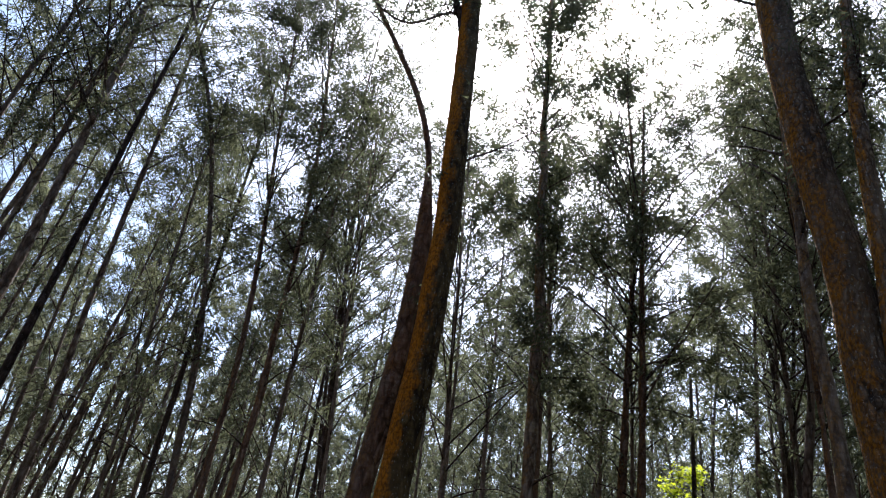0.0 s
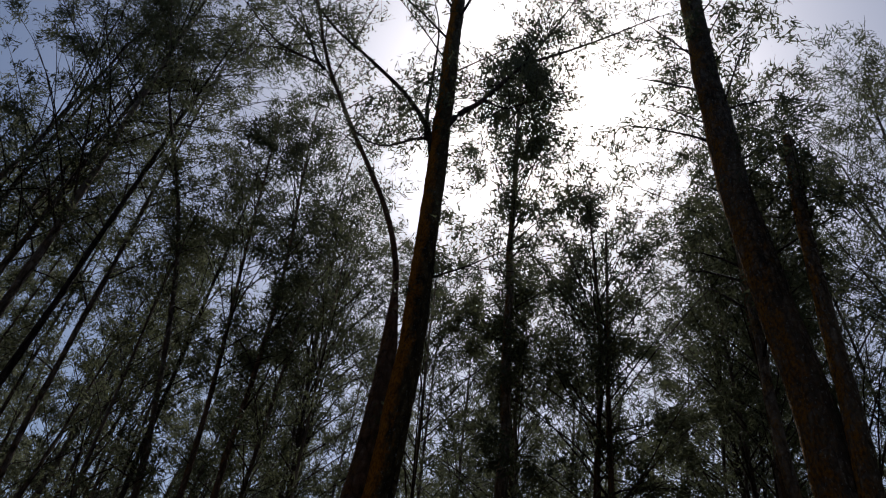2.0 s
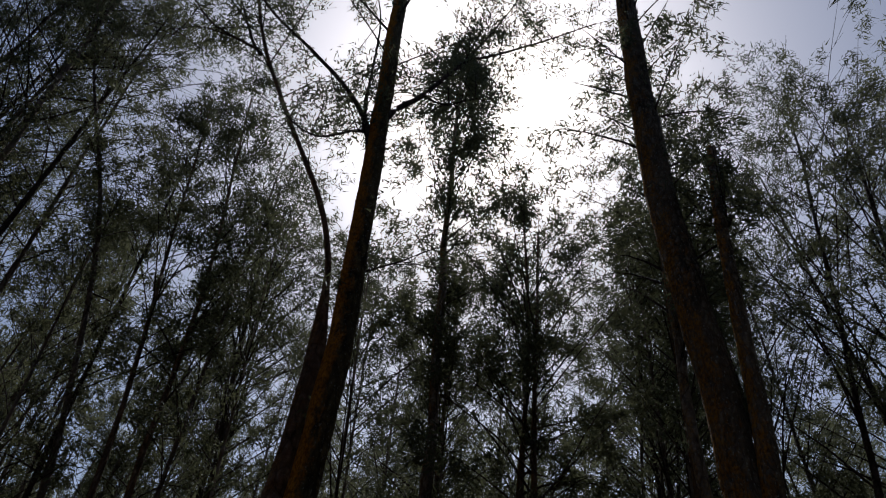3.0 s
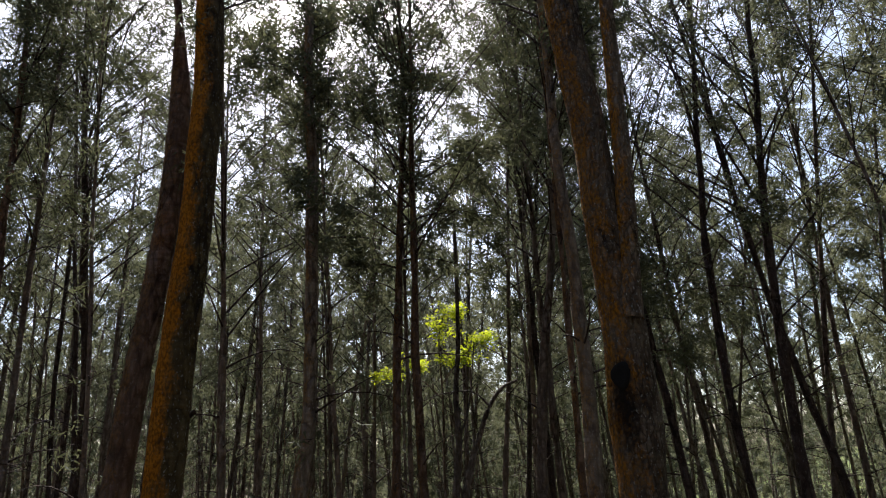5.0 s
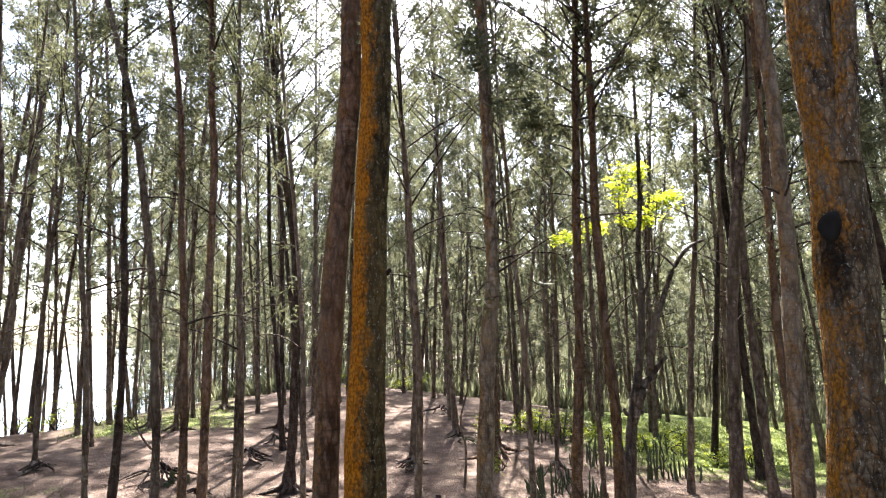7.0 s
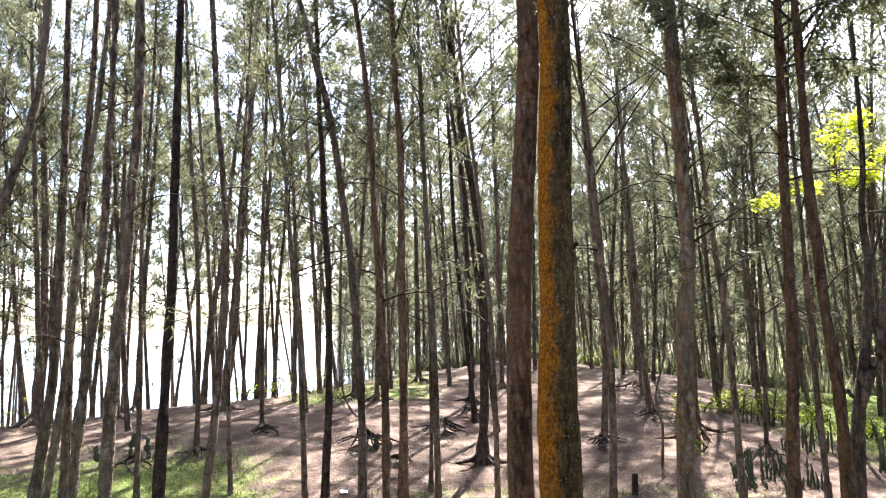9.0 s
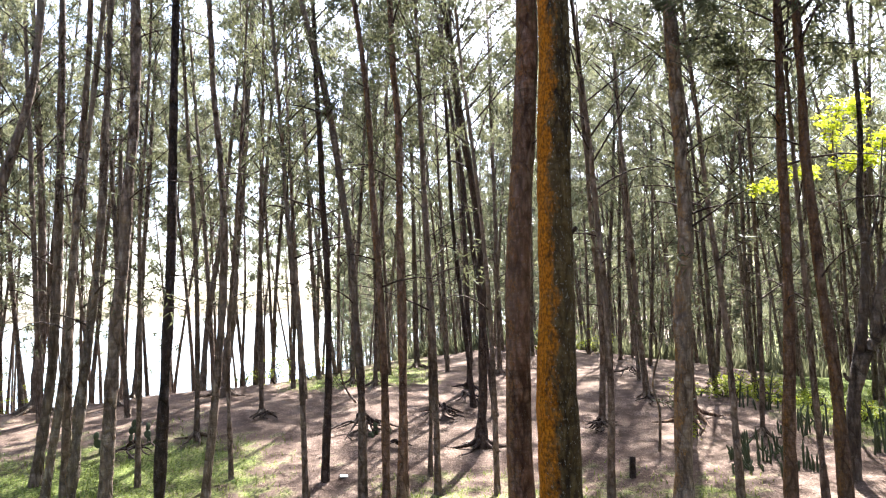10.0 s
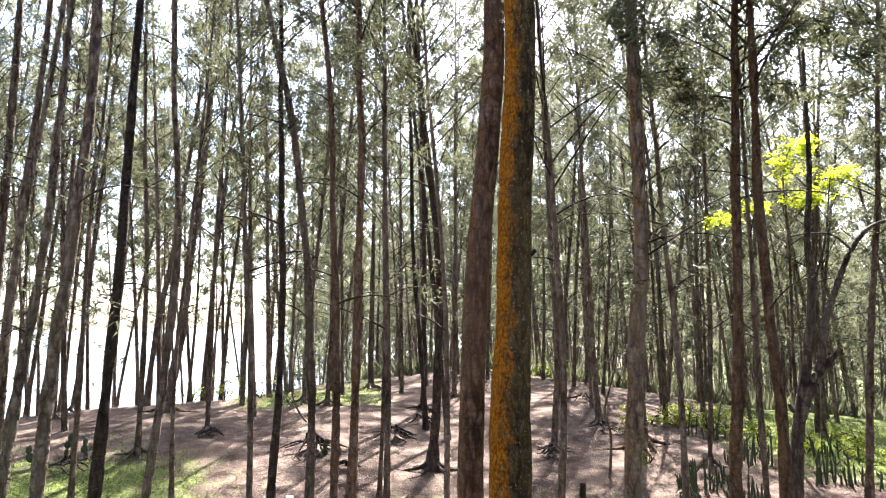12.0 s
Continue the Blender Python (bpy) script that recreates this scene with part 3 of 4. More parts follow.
tree(6.07, 6.12, 0.110, 12.5, (-0.07, -0.15, -0.08, 0.18, 0.47, 0.90), BARK_DARK, reach=2.0, tufts=24, start=4.6, clumps=((4.0, 1.0, 0.8, 40), (4.4, 4.4, 0.9, 44), (4.9, 3.0, 0.9, 44)))
tree(6.64, 6.10, 0.145, 11.5, (0.08, 0.12, 0.24, 0.51, 0.79, 1.22), BARK_DARK, reach=2.2, tufts=26, start=4.2)
tree(7.49, 8.09, 0.098, 11.5, (-0.13, -0.25, -0.39, -0.53, -0.71, -0.96), reach=2.0, tufts=24, start=4.5, clumps=((3.6, 0.8, 0.6, 46), (3.9, 3.9, 0.8, 50), (4.3, 5.4, 0.9, 50), (4.7, 2.3, 0.8, 46), (5.1, 0.2, 0.8, 46)))
tree(7.55, 5.78, 0.107, 11.5, (-0.31, -0.61, -0.85, -1.10, -1.39, -1.83), BARK_DARK, reach=2.2, tufts=26, start=4.2)
tree(8.46, 9.31, 0.082, 11.5, (-0.22, -0.42, -0.62, -0.87, -1.14, -1.51), tufts=24, start=4.0)
tree(9.65, 9.90, 0.080, 11.5, (-0.25, -0.52, -0.83, -1.23, -1.66, -2.25), tufts=24, start=4.0)
tree(7.09, 8.84, 0.082, 11.5, (-0.15, -0.32, -0.49, -0.71, -0.95, -1.27), tufts=24, start=4.0)
tree(5.16, 9.40, 0.093, 11.0, (0.00, -0.03, 0.03, 0.14, 0.26, 0.42))
tree(5.41, 10.68, 0.096, 11.0, (0.15, 0.31, 0.54, 0.83, 1.14, 1.57), BARK_DARK)
tree(4.00, 8.66, 0.083, 10.0, (0.12, 0.29, 0.43, 0.62, 0.85, 1.19))
tree(-1.20, 11.31, 0.091, 11.5, (-0.14, -0.29, -0.48, -0.74, -1.03, -1.42), BARK_DARK)
tree(-1.63, 11.88, 0.087, 11.5, (-0.12, -0.22, -0.25, -0.29, -0.34, -0.40), BARK_DARK)
tree(-6.58, 5.93, 0.117, 12.5, (0.31, 0.63, 1.03, 1.17, 1.32, 1.54), reach=1.5, boughs=36, tufts=22, start=6.4)
tree(5.41, 9.35, 0.125, 10.5, (-0.10, -0.14, -0.18, -0.22, -0.28, -0.36), BARK_DARK)
tree(3.83, 6.14, 0.086, 10.5, (-0.02, -0.02, -0.00, 0.02, 0.05, 0.10), BARK_RED, RED, reach=1.0, bare=6)
tree(9.05, 7.10, 0.098, 12.0, (0.02, 0.03, 0.06, 0.13, 0.19, 0.28), reach=1.8, start=4.2, tufts=24)
tree(7.19, 10.46, 0.109, 11.0, (-0.15, -0.26, -0.38, -0.55, -0.74, -1.04), start=4.0)


# ---- the pair of large stems, and the forked old tree ----
def limb(ob, points, thick, thin, material, name="limb", sides=7, sprays=0, seed=1, steps=5):
    """A limb through points (in metres from the tree's foot), with needle sprays towards its end."""
    rng = np.random.default_rng(seed)
    pts = smooth_line(points, steps)
    lm = part(name, mesh(name, *tube(pts, np.linspace(thick, thin, len(pts)), sides, rng, 0.03), material), ob)
    if sprays:
        wood, green = Heap(), Heap()
        for i in range(sprays):
            u = rng.uniform(0.25, 1.0)
            p = pts[int(u * (len(pts) - 1))]
            way = rng.normal(size=3) * np.array((1, 1, 0.5)) + np.array((0, 0, 0.45))
            way /= np.linalg.norm(way)
            ln = rng.uniform(0.35, 1.1)
            t = np.linspace(0, 1, 4)[:, None]
            tw = p + way * ln * t + np.array((0, 0, -0.12)) * t * t
            wood.add(*tube(tw, np.linspace(0.008, 0.002, 4), 4))
            k = 9
            uu = rng.uniform(0.3, 1, k)
            c = p + way * ln * uu[:, None] + rng.normal(size=(k, 3)) * 0.07
            green.add(*spray(rng, c, np.repeat(way[None], k, 0), 9, 0.10, 0.012, 0.4, 0.8))
        tagged(part("twigwork", wood.mesh("twigwork", BARK_DARK), lm), kind="stuff")
        tagged(part("sprays", green.mesh("sprays", NEEDLES, False), lm), kind="stuff")
    return lm


def from_foot(ob, *points):
    return [tuple(Vector(p) - ob.location) for p in points]


limb(twin_right, from_foot(twin_right, (-0.14, 5.76, 7.50), (-0.22, 5.75, 8.05), (-0.39, 5.74, 8.58), (-0.78, 5.73, 9.16), (-1.39, 5.71, 9.78), (-2.10, 5.68, 10.44), (-2.88, 5.66, 11.53)), 0.055, 0.010, BARK_DARK, sprays=30, seed=11)
limb(twin_right, from_foot(twin_right, (-0.32, 5.72, 8.24), (-0.40, 5.69, 8.83), (-0.42, 5.66, 9.36), (-0.50, 5.6, 10.7), (-0.75, 5.6, 11.8)), 0.034, 0.006, BARK_DARK, sprays=16, seed=12)
limb(twin_right, from_foot(twin_right, (-0.17, 5.75, 8.28), (-0.01, 5.76, 8.84), (0.34, 5.77, 9.36), (0.86, 5.79, 10.42), (1.29, 5.80, 10.83), (2.14, 5.83, 11.68), (3.22, 5.87, 12.87)), 0.052, 0.008, BARK_DARK, sprays=44, seed=13)
limb(twin_right, from_foot(twin_right, (0.84, 5.79, 10.38), (1.19, 5.80, 11.29), (1.55, 5.81, 12.35), (1.8, 5.9, 13.3)), 0.026, 0.006, BARK_DARK, sprays=26, seed=14)
limb(twin_right, from_foot(twin_right, (0.34, 5.77, 9.36), (0.67, 5.78, 9.28), (0.99, 5.79, 9.52), (1.66, 5.81, 10.05)), 0.018, 0.005, BARK_DARK, sprays=24, seed=27)
limb(twin_right, from_foot(twin_right, (-0.20, 5.75, 8.20), (-0.40, 5.74, 8.27), (-0.86, 5.73, 7.97), (-1.27, 5.71, 8.16), (-1.50, 5.70, 8.51)), 0.022, 0.006, BARK_DARK, sprays=12, seed=15)
limb(twin_right, from_foot(twin_right, (0.00, 5.76, 5.95), (0.10, 5.76, 6.04), (0.43, 5.77, 6.27), (0.79, 5.78, 6.57), (1.2, 5.8, 6.8)), 0.014, 0.004, BARK_DARK, name="twig", sprays=5, seed=28)
limb(twin_left, from_foot(twin_left, (-2.10, 6.11, 9.90), (-2.29, 6.09, 10.15), (-2.71, 6.05, 11.04), (-3.25, 6.01, 12.09)), 0.030, 0.006, BARK_DARK, sprays=24, seed=16)
limb(twin_left, from_foot(twin_left, (-2.16, 6.10, 9.98), (-2.89, 6.04, 10.26), (-3.43, 5.99, 10.84), (-4.00, 5.94, 11.46)), 0.022, 0.005, BARK_DARK, sprays=18, seed=17)
limb(twin_left, from_foot(twin_left, (-2.41, 6.08, 10.10), (-3.10, 6.02, 10.08), (-3.35, 6.00, 9.62)), 0.012, 0.004, BARK_DARK, name="twig", sprays=6, seed=29)
limb(old_tree, from_foot(old_tree, (3.04, 4.06, 2.70), (3.10, 4.04, 3.40), (3.14, 4.02, 4.05), (3.15, 4.01, 4.55), (3.17, 3.99, 5.30), (3.20, 3.97, 6.05), (3.24, 3.95, 6.60), (3.27, 3.92, 7.06)), 0.085, 0.046, BARK_PLATED, name="broken_stem", sides=12, seed=18)
limb(old_tree, from_foot(old_tree, (3.17, 3.99, 5.6), (3.34, 4.05, 6.2), (3.5, 4.15, 7.2)), 0.016, 0.005, BARK_DARK, sprays=13, seed=19)
limb(old_tree, from_foot(old_tree, (3.20, 3.97, 5.95), (3.27, 3.95, 6.02), (3.29, 3.94, 6.12)), 0.026, 0.014, BARK_DARK, name="stub", seed=30)
limb(twin_right, from_foot(twin_right, (-0.06, 5.80, 2.12), (0.02, 5.74, 2.19), (0.06, 5.71, 2.22)), 0.03, 0.018, BARK_DARK, name="stub", seed=20)


def hollow(ob, place, out, wide, tall):
    """A charred knot hollow: a swollen rim, and a shallow mouth whose deep shade is black colour."""
    rng = np.random.default_rng(5)
    out = Vector(out).normalized()
    side = out.cross(Vector((0, 0, 1))).normalized()
    o = Vector(place) - ob.location
    v, f = [], []
    n = 18
    for k, (s, d) in enumerate(((1.35, -0.03), (1.12, 0.016), (0.8, 0.02), (0.5, 0.013), (0.0, 0.009))):
        for j in range(n):
            a = 2 * math.pi * j / n
            w = s * (1 + 0.12 * math.sin(3 * a + 1) + 0.05 * rng.normal())
            v.append(o + side * (math.cos(a) * wide * w) + Vector((0, 0, math.sin(a) * tall * w)) + out * d)
    for k in range(4):
        for j in range(n):
            f.append((k * n + j, k * n + (j + 1) % n, (k + 1) * n + (j + 1) % n, (k + 1) * n + j))
    part("hollow", mesh("hollow", [tuple(p) for p in v], f, HOLLOW_BLACK), ob, "charred knot hollow in the bark, its inner shade painted black")


hollow(old_tree, (2.898, 4.093, 2.278), (-0.84, -0.54, 0.0), 0.060, 0.085)

# ---- dead forked tree ----
dead = tagged(new("dead_tree"), "bare dead forked tree with broken stubs", "tree")
dead.location = (3.02, 8.27, ground_z(3.02, 8.27))
limb(dead, from_foot(dead, (3.00, 8.28, -0.75), (3.02, 8.26, -0.3), (3.06, 8.25, 0.16), (3.10, 8.23, 0.53), (3.17, 8.21, 0.91), (3.23, 8.19, 1.27), (3.31, 8.17, 2.02), (3.30, 8.17, 2.59), (3.37, 8.15, 3.4), (3.42, 8.2, 5.0)), 0.090, 0.02, DEADWOOD, "trunk", 9, seed=21)
limb(dead, from_foot(dead, (3.10, 8.23, 0.50), (3.24, 8.19, 0.89), (3.34, 8.15, 1.12), (3.37, 8.15, 1.42), (3.45, 8.13, 1.73), (3.55, 8.10, 2.01), (3.72, 8.05, 2.43), (3.90, 8.00, 2.66), (4.1, 7.95, 2.75)), 0.070, 0.016, DEADWOOD, "limb", 8, seed=22)
limb(dead, from_foot(dead, (3.32, 8.16, 1.02), (3.40, 8.13, 1.14), (3.50, 8.11, 1.26), (3.55, 8.10, 1.30)), 0.045, 0.024, DEADWOOD, "stub", 7, seed=23)
limb(dead, from_foot(dead, (3.36, 8.15, 1.25), (3.31, 8.14, 1.34), (3.29, 8.13, 1.44)), 0.02, 0.010, DEADWOOD, "stub", 6, seed=24)
limb(dead, from_foot(dead, (3.10, 8.23, 0.58), (3.02, 8.21, 0.62), (2.99, 8.20, 0.68)), 0.03, 0.016, DEADWOOD, "stub", 6, seed=25)
limb(dead, from_foot(dead, (3.72, 8.05, 2.43), (3.5, 8.1, 2.62), (3.1, 8.15, 2.60), (2.8, 8.2, 2.5)), 0.016, 0.005, DEADWOOD, "twig", 5, seed=26)
limb(dead, from_foot(dead, (3.31, 8.17, 2.0), (3.5, 8.2, 2.5), (3.62, 8.2, 3.3)), 0.020, 0.006, DEADWOOD, "twig", 5, seed=34)

# ---- broad-leaved sapling, lit through by the sun ----
def leafy(name, label, foot, stems, blobs, count, size, material, bark_kind, seed):
    """A small broad-leaved plant: stems through points, and folded leaves round given places."""
    rng = np.random.default_rng(seed)
    ob = tagged(new(name), label, "sapling" if name == "sapling" else "shrub")
    ob.location = (foot[0], foot[1], ground_z(foot[0], foot[1]))
    for k, (pts, thick) in enumerate(stems):
        pl = smooth_line(from_foot(ob, *pts), 4)
        part("stem" if k == 0 else "branch", mesh("stem", *tube(pl, np.linspace(thick, 0.004, len(pl)), 6, rng, 0.04), bark_kind), ob)
    for c, rad, share in blobs:
        k = int(count * share)
        p = (Vector(c) - ob.location)
        knots = rng.normal(size=(max(4, k // 22), 3)) * np.array(rad) * 0.62
        cen = np.array(p) + knots[rng.integers(len(knots), size=k)] + rng.normal(size=(k, 3)) * np.array((0.055, 0.055, 0.035)) * size / 0.06
        d = rng.normal(size=(k, 3)) * np.array((1, 1, 0.35)) + np.array((0, 0, -0.15))
        d /= np.linalg.norm(d, axis=1)[:, None]
        s = np.cross(d, np.array((0, 0, 1.0)) + 0.5 * rng.normal(size=(k, 3)))
        s /= np.linalg.norm(s, axis=1)[:, None] + 1e-9
        ln = size * rng.uniform(0.6, 1.3, k)[:, None]
        nrm = np.cross(s, d)
        tip = cen + d * ln
        m1, m2 = cen + d * ln * 0.45 + s * ln * 0.30 + nrm * ln * 0.08, cen + d * ln * 0.45 - s * ln * 0.30 + nrm * ln * 0.08
        v = np.stack([cen, m1, tip, m2], 1).reshape(-1, 3)
        i = np.arange(k)[:, None] * 4
        leaves = part("leaves", mesh("leaves", v, np.concatenate([i + np.array([[0, 1, 2]]), i + np.array([[0, 2, 3]])]), material, False), ob)
        tagged(leaves, kind="stuff")
    return ob


leafy("sapling", "young broad-leaved tree with sunlit yellow-green leaves", (3.75, 9.9),
      [([(3.75, 9.9, -0.6), (3.72, 9.8, 1.2), (3.68, 9.6, 2.6), (3.62, 9.5, 3.6), (3.75, 9.4, 4.1)], 0.03),
       ([(3.70, 9.7, 2.7), (3.3, 9.65, 3.0), (2.7, 9.75, 3.12)], 0.012),
       ([(3.66, 9.55, 2.9), (3.9, 9.35, 3.25), (4.25, 9.2, 3.6)], 0.012)],
      [((3.82, 9.36, 3.98), (0.17, 0.16, 0.15), 0.17), ((3.62, 9.46, 3.72), (0.19, 0.16, 0.17), 0.13), ((4.18, 9.19, 3.52), (0.20, 0.16, 0.08), 0.22),
       ((3.85, 9.35, 3.27), (0.24, 0.16, 0.09), 0.22), ((3.24, 9.6, 3.18), (0.18, 0.16, 0.10), 0.14), ((2.78, 9.75, 3.07), (0.17, 0.16, 0.07), 0.12)], 3000, 0.055, LEAVES, BARK, 31)

# ---- trees further off ----
def far_shape(seed, height, dia, boughs, tufts, blades, length, width, sides=7, rows=18, low_to_high=(0.2, 0.38)):
    rng = np.random.default_rng(seed)
    bend = rng.normal(size=4) * np.array((0.5, 0.5, 0.05, 0.05))
    hs = np.linspace(0, height, rows)
    line = np.stack([bend[k] * (hs / height) ** 2 + bend[k + 2] * hs for k in (0, 1)] + [hs], 1)
    low, r, v, f = trunk_mesh(line, dia, sides, rng)
    v[:sides, 2] -= 0.3
    wood, green = crown(rng, low, r, height * rng.uniform(*low_to_high), rng.uniform(1.1, 1.7), boughs, tufts, blades, length, width, (), 1.0, 5)
    return (v, f), wood, green


def far_kind(seed, height, dia):
    ob = new("tree")
    (v, f), wood, green = far_shape(seed, height, dia, 28, 18, 9, 0.15, 0.0135)
    part("trunk", mesh("trunk", v, f, BARK), ob)
    tagged(part("twigwork", wood.mesh("twigwork", BARK_DARK), ob), kind="stuff")
    tagged(part("crown", green.mesh("crown", NEEDLES_FAR_HAZED, False), ob), kind="stuff")
    return tagged(ob, "distant casuarina tree with a thin dark trunk and airy crown", "tree", "casuarina grove")


def spots_in(rng, zones, spots):
    for a0, a1, r0, r1, want, gap in zones:
        got = 0
        for _ in range(want * 30):
            a, r = math.radians(rng.uniform(a0, a1)), math.sqrt(rng.uniform(r0 * r0, r1 * r1))
            x, y = r * math.sin(a), r * math.cos(a)
            if 2.9 < x < 5.4 and 10.4 < y < 14.6:  # the gap that lets the sun through to the sapling
                continue
            if any((x - p) ** 2 + (y - q) ** 2 < gap * gap for p, q in spots):
                continue
            spots.append((x, y))
            yield x, y
            got += 1
            if got == want:
                break


def plant_far():
    rng = np.random.default_rng(77)
    kinds = [far_kind(200 + i, 9.6 + 0.5 * i, 0.075 + 0.01 * (i % 4)) for i in range(8)]
    used = [False] * len(kinds)
    spots = [(o.location.x, o.location.y) for o in scene.objects if o.name.startswith("tree") and o.parent is None and o not in kinds]
    zones = ((-62, -14, 13, 21, 74, 1.1), (-16, 6, 14.2, 26, 54, 1.3), (4, 30, 13, 26, 84, 1.2), (27, 44, 10.5, 26, 60, 1.2), (44, 80, 8.3, 20, 74, 1.15))
    for x, y in spots_in(rng, zones, spots):
        k = int(rng.integers(len(kinds)))
        s = rng.uniform(0.82, 1.12)
        m = pose(x, y, ground_z(x, y), rng.normal() * 2.2, rng.normal() * 2.2, rng.uniform(0, 360)) @ Matrix.Diagonal((s, s, s, 1))
        if used[k]:
            copy_thing(kinds[k], pose(0, 0, 0)).matrix_world = m
        else:
            kinds[k].matrix_world = m
            used[k] = True
    woods("far_woods", "dense far casuarina woods beyond the mound", ((-18, 8, 26, 62, 170, 1.25), (8, 36, 24, 62, 200, 1.2), (36, 75, 22, 62, 160, 1.25)), spots, 91, True, (0.1, 0.3))
    woods("woods_seaward", "airy casuarina trees on the seaward slope", ((-62, -13, 19, 34, 62, 1.8),), spots, 94, True, (0.36, 0.5))
    woods("woods_horizon", "far casuarina woods at the horizon, haze put into paler needles", ((-19, 38, 62, 125, 520, 1.4), (38, 75, 80, 125, 120, 1.5)), spots, 93, False)
    # out of view: dense trees added to block skylight from behind
    woods("woods_behind", "unseen casuarina woods behind, added to keep skylight off the trunks", ((80, 280, 2.4, 6, 20, 1.0), (75, 296, 4.0, 32, 430, 1.35)), spots, 92, True, (0.3, 0.4))


def woods(name, label, zones, spots, seed, near=True, bare=(0.2, 0.38)):
    """Uncountable far trees as one mesh: trunks, boughs and needles."""
    rng = np.random.default_rng(seed)
    kinds = [far_shape(400 + i, 10 + 0.8 * i, 0.085, 26, 16, 7, 0.24, 0.024, 5, 8, bare) for i in range(5)] if near else [far_shape(450 + i, 10 + 0.8 * i, 0.15, 9, 6, 5, 0.6, 0.07, 4, 4) for i in range(5)]
    wood, green = Heap(), Heap()
    for x, y in spots_in(rng, zones, spots):
        (v, f), w, g = kinds[int(rng.integers(5))]
        m = np.array(pose(x, y, ground_z(x, y), rng.normal() * 2.2, rng.normal() * 2.2, rng.uniform(0, 360)))
        s = rng.uniform(0.85, 1.15)
        for heap, vv, ff in ((wood, v, f), (wood, np.vstack(w.v), np.vstack(w.f)), (green, np.vstack(g.v), np.vstack(g.f))):
            heap.add(vv * s @ m[:3, :3].T + m[:3, 3], ff)
    wv, wf, gv, gf = np.vstack(wood.v), np.vstack(wood.f), np.vstack(green.v), np.vstack(green.f)
    wf = np.vstack([wf[:, (0, 1, 2)], wf[:, (0, 2, 3)]])
    me = mesh(name, np.vstack([wv, gv]), np.vstack([wf, gf + len(wv)]), BARK, False)
    me.materials.append(NEEDLES_FAR_HAZED)
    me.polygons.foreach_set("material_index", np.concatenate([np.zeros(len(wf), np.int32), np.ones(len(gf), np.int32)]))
    tagged(new(name, me), label, "woods", kind="stuff")


plant_far()

# ---- on the ground ----
stump = tagged(new("tree_stump"), "short cut tree stump in the soil", "stump")
stump.location = (0.66, 8.42, ground_z(0.66, 8.42))
_r = np.random.default_rng(3)
part("stem", mesh("stem", *tube([(0, 0, -0.1), (0, 0, 0), (0.005, 0, 0.13), (0.01, 0, 0.24), (0.01, 0, 0.245)], (0.05, 0.042, 0.036, 0.034, 0.002), 10, _r, 0.06), BARK_DARK), stump)


def root_tangle(x, y, size, count, seed, label):
    """Washed-out roots and the earth that they hold."""
    rng = np.random.default_rng(seed)
    ob = tagged(new("root_tangle"), label, "roots")
    ob.location = (x, y, ground_z(x, y))
    v, f = [], []
    n, m = 14, 6
    for i in range(m + 1):
        for j in range(n):
            a, t = 2 * math.pi * j / n, i / m
            w = 0.75 * size * (1 - t ** 1.3 * 0.85) * (1 + 0.22 * noise.noise((3 * math.cos(a), 3 * math.sin(a), seed + t * 2)))
            v.append((w * math.cos(a), 0.7 * w * math.sin(a), -0.10 + size * 0.42 * t + 0.05 * noise.noise((2 * a, t * 3, seed))))
        if i:
            f += [((i - 1) * n + j, (i - 1) * n + (j + 1) % n, i * n + (j + 1) % n, i * n + j) for j in range(n)]
    f.append(tuple(m * n + j for j in range(n)))
    part("earth", mesh("earth", v, f, CLOD), ob)
    for i in range(count):
        a = rng.uniform(0, 2 * math.pi)
        ln = size * rng.uniform(0.7, 1.6)
        pts = [(0.15 * size * math.cos(a), 0.12 * size * math.sin(a), size * rng.uniform(0.35, 0.75))]
        for t in (0.4, 0.75, 1.0):
            q = a + rng.normal() * 0.35
            px, py = ln * t * math.cos(q), ln * t * math.sin(q)
            pts.append((px, py, ground_z(x + px, y + py) - ground_z(x, y) + size * 0.5 * (1 - t) ** 1.2 + 0.02 + 0.05 * rng.uniform()))
        pl = smooth_line(pts, 3)
        part("root", mesh("root", *tube(pl, np.linspace(0.022, 0.006, len(pl)), 5, rng, 0.08), BARK_DARK), ob)
    return ob


CLOD = plain("dark_earth", (0.075, 0.052, 0.042), 0.95, 14, 0.5)
root_tangle(-3.08, 9.85, 0.42, 13, 1, "dark tangle of bared roots on an eroded clod")
root_tangle(-2.38, 9.25, 0.20, 6, 2, "small dark root clod in the soil")
root_tangle(-2.02, 10.85, 0.34, 9, 3, "bared roots spreading over the eroded slope")
root_tangle(-6.08, 8.75, 0.30, 8, 4, "dark stump with roots among cactus pads")
root_tangle(0.48, 10.5, 0.24, 7, 5, "bared roots at a trunk on the slope")
root_tangle(1.40, 14.8, 0.32, 6, 6, "fallen log end and roots on the mound")
root_tangle(1.42, 12.0, 0.22, 7, 8, "bared roots and a thin log on the slope")
root_tangle(-1.80, 12.2, 0.24, 8, 9, "bared roots running over the sandy slope")
root_tangle(-4.93, 10.65, 0.2, 6, 7, "small heap of bared roots on the slope")


